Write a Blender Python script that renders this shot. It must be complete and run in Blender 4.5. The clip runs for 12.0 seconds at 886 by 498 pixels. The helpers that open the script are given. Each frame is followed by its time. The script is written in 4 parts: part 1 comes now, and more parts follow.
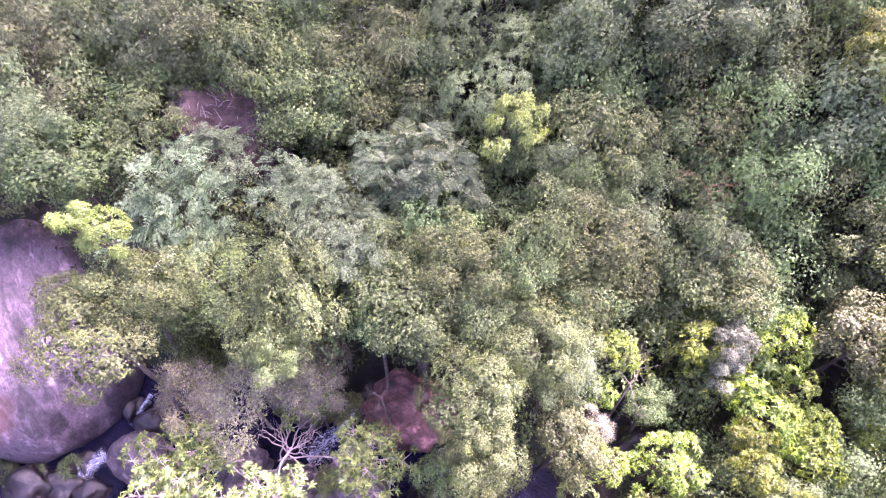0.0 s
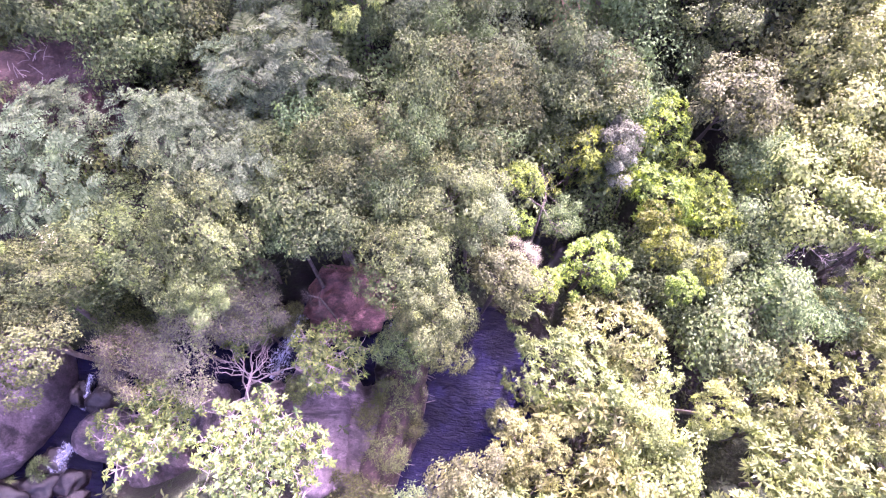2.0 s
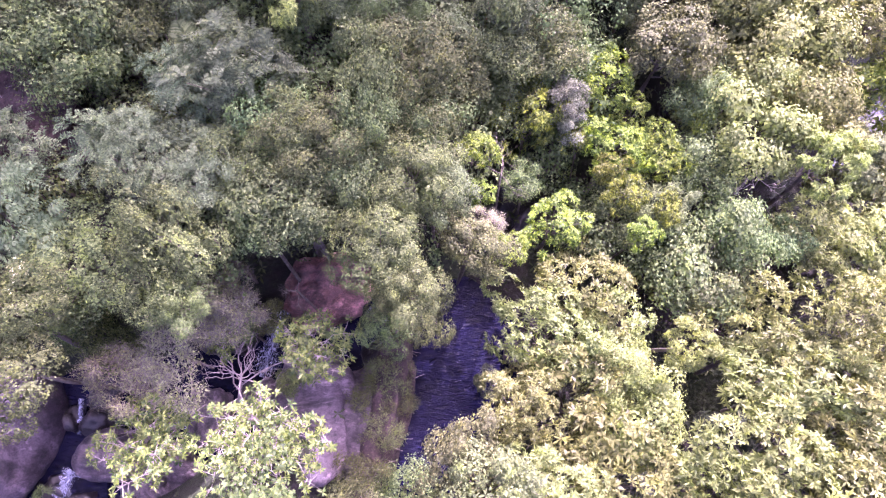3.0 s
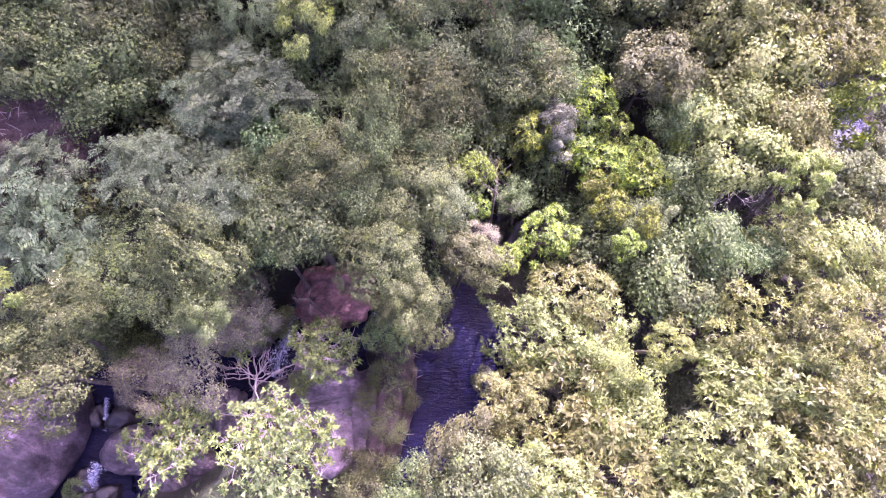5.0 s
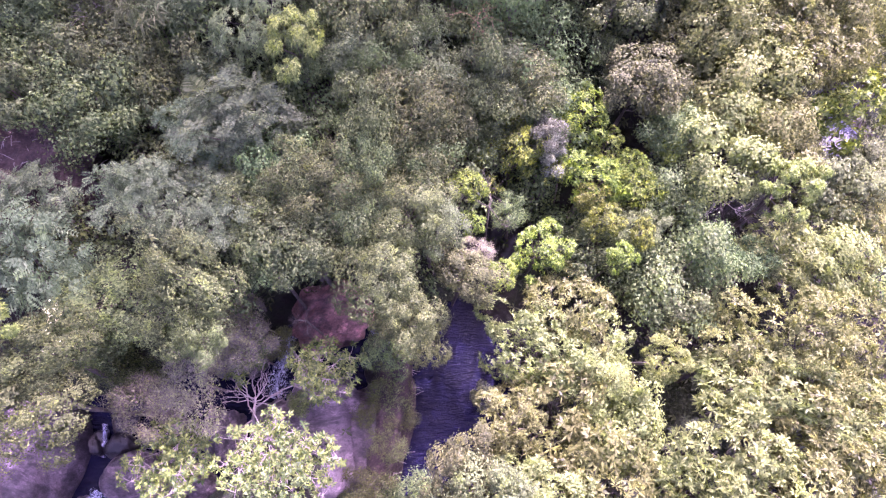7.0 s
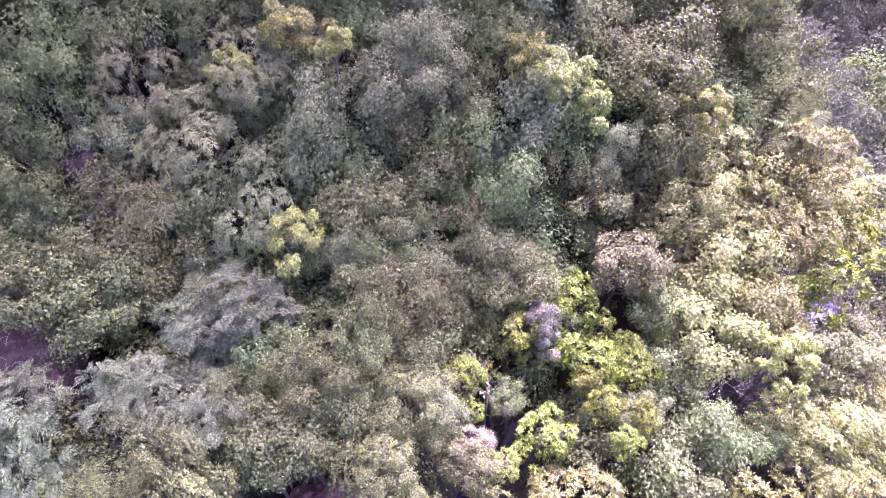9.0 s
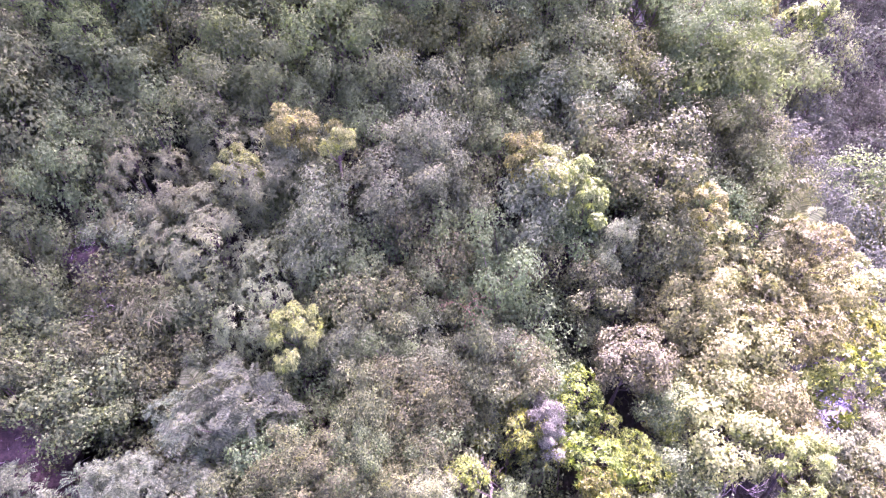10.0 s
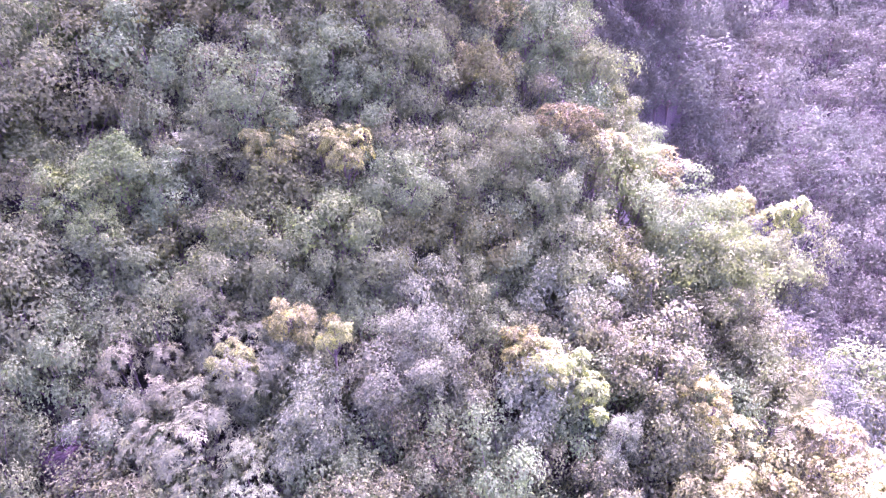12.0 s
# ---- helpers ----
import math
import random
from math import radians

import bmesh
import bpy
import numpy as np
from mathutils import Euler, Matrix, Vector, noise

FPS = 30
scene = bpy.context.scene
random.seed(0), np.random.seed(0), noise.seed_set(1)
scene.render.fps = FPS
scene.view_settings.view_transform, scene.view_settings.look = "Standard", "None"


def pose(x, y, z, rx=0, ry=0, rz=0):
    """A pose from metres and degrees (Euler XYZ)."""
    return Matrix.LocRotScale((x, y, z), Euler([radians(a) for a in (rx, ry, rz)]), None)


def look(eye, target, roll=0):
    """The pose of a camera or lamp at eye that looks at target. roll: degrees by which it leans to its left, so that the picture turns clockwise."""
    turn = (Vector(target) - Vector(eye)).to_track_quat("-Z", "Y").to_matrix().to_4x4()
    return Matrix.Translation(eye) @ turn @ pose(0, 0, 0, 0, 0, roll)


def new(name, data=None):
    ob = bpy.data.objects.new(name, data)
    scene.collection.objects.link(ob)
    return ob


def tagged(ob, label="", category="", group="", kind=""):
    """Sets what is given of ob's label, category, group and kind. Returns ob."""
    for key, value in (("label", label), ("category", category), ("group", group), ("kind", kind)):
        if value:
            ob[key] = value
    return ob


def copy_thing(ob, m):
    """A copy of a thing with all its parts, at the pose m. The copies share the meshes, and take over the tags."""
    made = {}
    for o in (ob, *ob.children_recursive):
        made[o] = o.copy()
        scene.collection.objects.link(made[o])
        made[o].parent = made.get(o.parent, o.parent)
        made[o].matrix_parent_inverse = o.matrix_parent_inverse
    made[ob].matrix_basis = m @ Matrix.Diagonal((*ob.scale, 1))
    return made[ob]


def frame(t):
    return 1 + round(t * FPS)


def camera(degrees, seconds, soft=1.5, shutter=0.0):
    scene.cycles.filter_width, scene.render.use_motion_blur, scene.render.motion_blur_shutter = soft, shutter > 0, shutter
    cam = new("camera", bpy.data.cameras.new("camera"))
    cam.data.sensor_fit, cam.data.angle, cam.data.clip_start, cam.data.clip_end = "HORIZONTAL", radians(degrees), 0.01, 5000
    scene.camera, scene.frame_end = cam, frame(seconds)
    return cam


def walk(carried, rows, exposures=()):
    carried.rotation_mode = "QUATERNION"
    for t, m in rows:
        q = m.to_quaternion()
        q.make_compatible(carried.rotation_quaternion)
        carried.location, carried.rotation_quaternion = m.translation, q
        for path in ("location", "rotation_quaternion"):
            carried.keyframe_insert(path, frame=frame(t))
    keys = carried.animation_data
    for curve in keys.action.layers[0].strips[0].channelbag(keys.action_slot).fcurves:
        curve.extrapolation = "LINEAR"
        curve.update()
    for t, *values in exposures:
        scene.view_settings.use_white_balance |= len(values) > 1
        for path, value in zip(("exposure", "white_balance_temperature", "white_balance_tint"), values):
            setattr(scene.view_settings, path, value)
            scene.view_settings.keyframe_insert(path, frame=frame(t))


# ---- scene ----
cam = camera(68.67, 12.0, soft=1.2)
PATH = [
    (0.0, look((0.039, 0.133, 17.909), (-2.424, 4.680, 9.350), 0.44)),
    (0.5, look((0.061, 0.090, 17.885), (-2.023, 4.876, 9.356), 0.18)),
    (1.0, look((0.041, 0.042, 17.934), (-1.558, 4.803, 9.286), 0.05)),
    (1.5, look((0.049, 0.026, 17.971), (-0.973, 4.174, 8.929), -0.29)),
    (2.0, look((-0.021, 0.065, 18.002), (-0.524, 3.425, 8.597), 0.01)),
    (2.5, look((0.004, -0.039, 18.212), (-0.195, 3.079, 8.713), -0.10)),
    (3.0, look((0.044, -0.120, 18.396), (0.011, 2.954, 8.880), -0.35)),
    (5.0, look((0.015, -0.156, 19.944), (0.012, 2.851, 10.407), 0.08)),
    (5.5, look((0.000, 0.000, 20.000), (-0.000, 3.033, 10.471), 0.07)),
    (6.0, look((0.002, 0.041, 20.017), (0.007, 3.065, 10.486), -0.00)),
    (6.5, look((0.002, 0.042, 20.059), (0.074, 3.055, 10.524), -0.11)),
    (6.7, look((0.018, 0.062, 20.067), (0.085, 3.070, 10.531), -0.18)),
    (8.3, look((-0.133, -0.024, 20.095), (0.105, 4.822, 11.351), -0.10)),
    (8.5, look((-0.193, 0.042, 20.194), (0.103, 5.072, 11.556), 0.03)),
    (9.0, look((-0.211, 0.039, 20.194), (0.145, 5.705, 11.962), 0.16)),
    (9.5, look((-0.211, 0.050, 20.194), (0.179, 6.301, 12.398), 0.14)),
    (10.0, look((-0.200, 0.063, 20.177), (0.206, 6.857, 12.850), 0.00)),
    (10.5, look((-0.197, 0.073, 20.172), (0.240, 7.365, 13.343), -0.01)),
    (11.0, look((-0.191, 0.075, 20.174), (0.282, 7.851, 13.904), 0.01)),
    (11.5, look((-0.177, 0.081, 20.176), (0.321, 8.298, 14.499), -0.01)),
    (12.0, look((-0.152, 0.096, 20.168), (0.399, 8.722, 15.139), -0.02)),
]
EXPOSURES = ((0.0, 3.96, 5750, 58), (2.0, 3.87, 5665, 65), (3.0, 3.49, 5665, 64), (6.5, 3.32, 5610, 68), (8.5, 3.55, 5580, 76), (9.5, 3.8, 5530, 84), (10.0, 4.03, 5550, 88), (10.5, 4.46, 5470, 101), (11.0, 4.42, 5465, 103), (11.5, 4.54, 5430, 106), (12.0, 4.67, 5405, 109))
walk(cam, PATH, EXPOSURES)

# ---- world and sun ----
SUN_AZ, SUN_EL = 17.0, 46.0      # degrees right of north (+y), above the horizon
world = bpy.data.worlds.new("sky")
world.use_nodes = True
scene.world = world
wn = world.node_tree.nodes
wn.clear()
sky = wn.new("ShaderNodeTexSky")
sky.sky_type, sky.sun_disc = "NISHITA", False
sky.sun_elevation, sky.sun_rotation = radians(SUN_EL), radians(SUN_AZ)
sky.air_density, sky.dust_density, sky.ozone_density = 0.6, 8.0, 0.5
bg = wn.new("ShaderNodeBackground")
bg.inputs[1].default_value = 0.15
wo = wn.new("ShaderNodeOutputWorld")
world.node_tree.links.new(sky.outputs[0], bg.inputs[0])
world.node_tree.links.new(bg.outputs[0], wo.inputs[0])
sun = new("sun", bpy.data.lights.new("sun", "SUN"))
sun.data.energy, sun.data.angle, sun.data.color = 2.15, radians(0.6), (1.0, 0.965, 0.90)
s_dir = Vector((math.sin(radians(SUN_AZ)) * math.cos(radians(SUN_EL)), math.cos(radians(SUN_AZ)) * math.cos(radians(SUN_EL)), math.sin(radians(SUN_EL))))
sun.matrix_world = look(s_dir * 90, (0, 0, 0))


# ---- materials ----
def mat(name):
    m = bpy.data.materials.new(name)
    m.use_nodes = True
    t = m.node_tree
    t.nodes.clear()
    out = t.nodes.new("ShaderNodeOutputMaterial")
    return m, t, out


def node(t, kind, **inputs):
    n = t.nodes.new("ShaderNode" + kind)
    for key, value in inputs.items():
        sock = n.inputs[key.replace("_", " ")]
        if isinstance(value, bpy.types.NodeSocket):
            t.links.new(value, sock)
        else:
            sock.default_value = value
    return n


def ramp(t, fac, *stops):
    n = t.nodes.new("ShaderNodeValToRGB")
    els = n.color_ramp.elements
    while len(els) < len(stops):
        els.new(0.5)
    for e, (p, c) in zip(els, stops):
        e.position, e.color = p, (*c, 1)
    t.links.new(fac, n.inputs[0])
    return n.outputs[0]


def leaf_material(name, dark, mid, light, gloss=0.58, through_light=0.3, spread=1.0, flush=0.4, vivid=1.1):
    """Leaves: a colour of its own for each leaf, patches of yellow young growth, a tint for each tree, and light that shines through the blade.
    spread: how far leaves and trees differ; flush: how much young growth shows."""
    m, t, out = mat(name)
    near = lambda c: [k + (c[i] - k) * spread for i, k in enumerate(mid)]
    geo = t.nodes.new("ShaderNodeNewGeometry")
    obj = t.nodes.new("ShaderNodeObjectInfo")
    col = ramp(t, geo.outputs["Random Per Island"], (0.0, near(dark)), (0.5, mid), (0.93, near(light)), (1.0, [min(1, c * 1.2) for c in near(light)]))
    tex = t.nodes.new("ShaderNodeTexCoord")
    patch = node(t, "TexNoise", Vector=tex.outputs["Object"], Scale=1.7, Detail=2.0)
    shoots = node(t, "TexNoise", Vector=tex.outputs["Object"], Scale=2.6, Detail=3.0, Roughness=0.6)
    young = node(t, "Math", Value=geo.outputs["Random Per Island"])
    young.operation = "MULTIPLY_ADD"
    young.inputs[1].default_value = 0.16
    t.links.new(shoots.outputs[0], young.inputs[2])
    share = ramp(t, young.outputs[0], (0.64, (0, 0, 0)), (0.78, (flush, flush, flush)))
    mix = t.nodes.new("ShaderNodeMix")
    mix.data_type = "RGBA"
    t.links.new(share, mix.inputs["Factor"])
    t.links.new(col, mix.inputs[6])
    mix.inputs[7].default_value = (light[0] * 1.15 + 0.02, light[1] * 1.2 + 0.03, light[2] * 0.7, 1)
    hue = node(t, "MapRange", Value=obj.outputs["Random"])
    hue.inputs[3].default_value, hue.inputs[4].default_value = 0.482, 0.526
    val = node(t, "Math", Value=patch.outputs[0])
    val.operation = "MULTIPLY_ADD"
    val.inputs[1].default_value, val.inputs[2].default_value = spread, 1 - 0.5 * spread
    shade = node(t, "Math", Value=obj.outputs["Random"])
    shade.operation = "MULTIPLY_ADD"
    shade.inputs[1].default_value, shade.inputs[2].default_value = 0.6 * spread, 1 - 0.3 * spread
    both = node(t, "Math", Value=val.outputs[0])
    both.operation = "MULTIPLY"
    t.links.new(shade.outputs[0], both.inputs[1])
    hsv = node(t, "HueSaturation", Hue=hue.outputs[0], Saturation=vivid, Value=both.outputs[0], Color=mix.outputs[2])
    bs = node(t, "BsdfPrincipled", Base_Color=hsv.outputs[0], Roughness=gloss)
    bs.inputs["Specular IOR Level"].default_value = 0.25
    warm = node(t, "HueSaturation", Saturation=1.15, Value=1.25, Color=hsv.outputs[0])
    tr = node(t, "BsdfTranslucent", Color=warm.outputs[0])
    blend = node(t, "MixShader", Fac=through_light)
    t.links.new(bs.outputs[0], blend.inputs[1])
    t.links.new(tr.outputs[0], blend.inputs[2])
    t.links.new(blend.outputs[0], out.inputs[0])
    return m


def surface_material(name, stops, scale=2.0, rough=0.85, bump=0.3, fine=18.0, grain=0.35, streak=(1, 1, 1)):
    """Rock, soil or bark: blotches, fine grain and relief."""
    m, t, out = mat(name)
    tex = t.nodes.new("ShaderNodeTexCoord")
    drawn = node(t, "Mapping", Vector=tex.outputs["Object"], Scale=streak)
    big = node(t, "TexNoise", Vector=drawn.outputs[0], Scale=scale, Detail=5.0, Roughness=0.6)
    small = node(t, "TexNoise", Vector=tex.outputs["Object"], Scale=fine, Detail=6.0, Roughness=0.7)
    fac = node(t, "Mix", Factor=grain)
    t.links.new(big.outputs[0], fac.inputs[2])
    t.links.new(small.outputs[0], fac.inputs[3])
    col = ramp(t, fac.outputs[0], *stops)
    bmp = node(t, "Bump", Strength=bump, Distance=0.08, Height=fac.outputs[0])
    bs = node(t, "BsdfPrincipled", Base_Color=col, Roughness=rough, Normal=bmp.outputs[0])
    t.links.new(bs.outputs[0], out.inputs[0])
    return m


def soil_material():
    """Brown soil and litter, with patches of low green growth; tones lowered to hold the gaps' shade."""
    m, t, out = mat("forest_soil")
    tex = t.nodes.new("ShaderNodeTexCoord")
    big = node(t, "TexNoise", Vector=tex.outputs["Object"], Scale=0.8, Detail=6.0, Roughness=0.65)
    small = node(t, "TexNoise", Vector=tex.outputs["Object"], Scale=9.0, Detail=6.0, Roughness=0.7)
    patch = node(t, "TexNoise", Vector=tex.outputs["Object"], Scale=0.35, Detail=5.0, Roughness=0.7)
    # Both ramps are darkened in place of the shade between crowns.
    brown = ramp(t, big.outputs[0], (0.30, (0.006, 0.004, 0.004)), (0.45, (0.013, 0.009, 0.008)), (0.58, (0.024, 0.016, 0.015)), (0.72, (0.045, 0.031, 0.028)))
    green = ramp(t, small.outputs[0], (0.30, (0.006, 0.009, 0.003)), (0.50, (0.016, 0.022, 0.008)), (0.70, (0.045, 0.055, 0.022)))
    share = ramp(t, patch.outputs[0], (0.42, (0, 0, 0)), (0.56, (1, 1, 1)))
    mix = t.nodes.new("ShaderNodeMix")
    mix.data_type = "RGBA"
    t.links.new(share, mix.inputs["Factor"])
    t.links.new(brown, mix.inputs[6])
    t.links.new(green, mix.inputs[7])
    bmp = node(t, "Bump", Strength=0.7, Distance=0.1, Height=small.outputs[0])
    bs = node(t, "BsdfPrincipled", Base_Color=mix.outputs[2], Roughness=0.95, Normal=bmp.outputs[0])
    t.links.new(bs.outputs[0], out.inputs[0])
    return m


M_SOIL = soil_material()


def granite_material(name, tint, drawn_by, turn, rust_at=None):
    """Lavender-pink granite: dark and pale bands drawn by running water, lichen blots, fine speckle and, where given, one rust stain."""
    m, t, out = mat(name)
    tex = t.nodes.new("ShaderNodeTexCoord")
    drawn = node(t, "Mapping", Vector=tex.outputs["Object"], Scale=drawn_by)
    drawn.inputs["Rotation"].default_value = (0, 0, radians(turn))
    band = node(t, "TexNoise", Vector=drawn.outputs[0], Scale=0.8, Detail=10.0, Roughness=0.72, Distortion=0.2)
    blot = node(t, "TexNoise", Vector=tex.outputs["Object"], Scale=0.85, Detail=5.0, Roughness=0.6)
    speck = node(t, "TexNoise", Vector=tex.outputs["Object"], Scale=9.0, Detail=8.0, Roughness=0.85)
    shades = ((0.36, 0.026), (0.43, 0.06), (0.475, 0.105), (0.51, 0.155), (0.54, 0.085), (0.58, 0.18), (0.65, 0.38))
    col = ramp(t, band.outputs[0], *[(p, [k * c for c in tint]) for p, k in shades])
    over = ramp(t, blot.outputs[0], (0.38, (0.42, 0.40, 0.44)), (0.52, (1, 1, 1)))
    grain = ramp(t, speck.outputs[0], (0.36, (0.35, 0.35, 0.36)), (0.5, (0.85, 0.85, 0.85)), (0.62, (1.0, 1.0, 1.0)))
    for layer in (over, grain):
        mul = t.nodes.new("ShaderNodeMix")
        mul.data_type, mul.blend_type = "RGBA", "MULTIPLY"
        mul.inputs["Factor"].default_value = 1.0
        t.links.new(col, mul.inputs[6])
        t.links.new(layer, mul.inputs[7])
        col = mul.outputs[2]
    if rust_at:
        away = node(t, "VectorMath", Vector=tex.outputs["Object"])
        away.operation = "DISTANCE"
        away.inputs[1].default_value = rust_at
        torn = node(t, "Math", Value=blot.outputs[0])
        torn.operation = "MULTIPLY_ADD"
        torn.inputs[1].default_value = 1.6
        t.links.new(away.outputs["Value"], torn.inputs[2])
        half = node(t, "Math", Value=torn.outputs[0])
        half.operation = "MULTIPLY"
        half.inputs[1].default_value = 0.4
        rust = ramp(t, half.outputs[0], (0.5, (0.7, 0.7, 0.7)), (0.85, (0, 0, 0)))
        mix = t.nodes.new("ShaderNodeMix")
        mix.data_type = "RGBA"
        t.links.new(rust, mix.inputs["Factor"])
        t.links.new(col, mix.inputs[6])
        mix.inputs[7].default_value = (0.15, 0.055, 0.026, 1)
        col = mix.outputs[2]
    height = node(t, "Mix", Factor=0.35)
    t.links.new(band.outputs[0], height.inputs[2])
    t.links.new(speck.outputs[0], height.inputs[3])
    bmp = node(t, "Bump", Strength=1.0, Distance=0.12, Height=height.outputs[0])
    bs = node(t, "BsdfPrincipled", Base_Color=col, Roughness=0.6, Normal=bmp.outputs[0])
    t.links.new(bs.outputs[0], out.inputs[0])
    return m


RUST_AT = (2.5, -1.5, 1.2)
M_GREATROCK = granite_material("lavender_granite", (1.0, 0.74, 0.9), (0.5, 2.2, 1.3), 12, RUST_AT)
M_ROCK = granite_material("pink_granite", (0.95, 0.70, 0.80), (1.2, 2.6, 1.6), 40)
M_EARTH = surface_material("mauve_bare_earth", ((0.34, (0.011, 0.006, 0.005)), (0.45, (0.030, 0.017, 0.015)), (0.54, (0.056, 0.033, 0.029)), (0.66, (0.11, 0.07, 0.062))), 2.2, 0.95, 1.0, 14.0, 0.5)
M_BANK = surface_material("dark_brown_earth", ((0.34, (0.010, 0.006, 0.006)), (0.45, (0.026, 0.015, 0.015)), (0.54, (0.05, 0.03, 0.03)), (0.66, (0.11, 0.072, 0.07))), 2.4, 0.9, 1.0, 14.0, 0.5)
M_REDROCK = granite_material("red_stained_granite", (2.7, 1.3, 1.15), (1.5, 2.2, 1.6), 20)
# Broken water, with the sky's reflection put into its lavender base colour.
M_RIFFLE = surface_material("sky_pale_rippled_water", ((0.35, (0.02, 0.02, 0.035)), (0.5, (0.045, 0.045, 0.07)), (0.66, (0.12, 0.12, 0.16))), 2.2, 0.25, 0.5, 9.0, 0.5)
# Near-black for wet rock and, about the chute, for shade in the colour.
M_WETSHADEROCK = surface_material("wet_and_shaded_rock", ((0.34, (0.004, 0.003, 0.004)), (0.5, (0.012, 0.008, 0.010)), (0.66, (0.035, 0.025, 0.028))), 1.8, 0.4, 1.0, 12.0)
M_BARK = surface_material("grey_brown_bark", ((0.3, (0.03, 0.022, 0.018)), (0.5, (0.08, 0.062, 0.05)), (0.7, (0.17, 0.14, 0.12))), 3.0, 0.9, 0.5, 30.0)
M_GREYWOOD = surface_material("grey_dead_wood", ((0.3, (0.09, 0.07, 0.068)), (0.5, (0.19, 0.155, 0.15)), (0.7, (0.30, 0.26, 0.25))), 3.0, 0.85, 0.3, 30.0)
M_PALEBARK = surface_material("pale_pinkish_bark", ((0.3, (0.12, 0.092, 0.092)), (0.5, (0.22, 0.175, 0.175)), (0.7, (0.33, 0.28, 0.28))), 3.0, 0.8, 0.3, 30.0)

M_OLIVE = leaf_material("olive_leaves", (0.034, 0.047, 0.018), (0.084, 0.106, 0.041), (0.15, 0.174, 0.075), 0.58, 0.3, 1.0, 0.5)
M_GREEN = leaf_material("fresh_green_leaves", (0.028, 0.044, 0.016), (0.075, 0.108, 0.042), (0.14, 0.175, 0.08))
M_GREY = leaf_material("grey_green_leaves", (0.055, 0.074, 0.036), (0.112, 0.139, 0.069), (0.172, 0.196, 0.106), 0.6, 0.4, 0.85, 0.35)
M_DULL = leaf_material("dull_green_leaves", (0.04, 0.055, 0.024), (0.09, 0.115, 0.046), (0.155, 0.178, 0.08), 0.58, 0.38, 1.0, 0.4)
M_FEATHER = leaf_material("silvery_leaflets", (0.042, 0.06, 0.03), (0.10, 0.135, 0.07), (0.175, 0.212, 0.122), 0.6, 0.38, 0.65, 0.3, 1.05)
# Flatter copies of the grey and dull leaves: haze put into the colour.
M_GREYHAZE = leaf_material("hazed_grey_leaves", (0.056, 0.077, 0.034), (0.098, 0.128, 0.054), (0.145, 0.174, 0.08), 0.75, 0.45, 0.4, 0.25)
M_DULLHAZE = leaf_material("hazed_green_leaves", (0.043, 0.06, 0.022), (0.086, 0.114, 0.041), (0.142, 0.17, 0.068), 0.75, 0.45, 0.45, 0.35)
M_DRAPE = leaf_material("ash_grey_vine_leaves", (0.055, 0.062, 0.038), (0.135, 0.145, 0.092), (0.215, 0.225, 0.15), 0.7, 0.35, 0.9, 0.3, 1.0)
M_SILVER = leaf_material("silvery_green_leaves", (0.06, 0.08, 0.042), (0.122, 0.152, 0.074), (0.185, 0.215, 0.112), 0.65, 0.42, 0.5, 0.3, 1.15)
# On the hillside this gold stands in for sun on the crown tips.
M_GOLD = leaf_material("golden_young_and_sunlit_leaves", (0.06, 0.075, 0.024), (0.147, 0.172, 0.054), (0.24, 0.262, 0.095), 0.5, 0.42, 0.75, 0.5, 1.1)
# Crest crowns in PALE_B wear this pale tone in place of sunlight.
M_PALE = leaf_material("pale_sunlit_leaves", (0.045, 0.056, 0.02), (0.15, 0.165, 0.062), (0.228, 0.242, 0.105), 0.45, 0.4, 0.9, 0.5)
M_ROSETTE = leaf_material("yellow_green_leaves", (0.034, 0.048, 0.012), (0.115, 0.15, 0.036), (0.26, 0.29, 0.08), 0.42, 0.42, 0.9, 0.75)
M_LIME = leaf_material("lime_green_leaves", (0.045, 0.082, 0.026), (0.115, 0.18, 0.06), (0.18, 0.255, 0.10), 0.6, 0.4, 0.7)
M_ROSE = leaf_material("pinkish_brown_leaves", (0.036, 0.042, 0.019), (0.098, 0.111, 0.05), (0.16, 0.168, 0.08), 0.6, 0.35, 0.9)
M_CREAM = leaf_material("cream_green_leaves", (0.075, 0.092, 0.034), (0.20, 0.225, 0.087), (0.275, 0.295, 0.126), 0.5, 0.42, 0.85, 0.5)
# Low contrast carries the haze across the valley, the darker tone its shade.
M_FAR = leaf_material("shaded_hazed_leaves", (0.036, 0.046, 0.028), (0.056, 0.068, 0.042), (0.078, 0.09, 0.057), 0.8, 0.45, 0.4, 0.15, 1.0)
M_DRY = leaf_material("dry_mauve_twigs", (0.105, 0.086, 0.084), (0.155, 0.138, 0.108), (0.22, 0.228, 0.118), 0.8, 0.25, 1.0, 0.4)
M_FERN = leaf_material("fern_pinnae", (0.05, 0.066, 0.026), (0.115, 0.14, 0.062), (0.19, 0.21, 0.11), 0.5, 0.4, 0.8)
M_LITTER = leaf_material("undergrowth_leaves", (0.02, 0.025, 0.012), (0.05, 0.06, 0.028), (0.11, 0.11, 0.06))


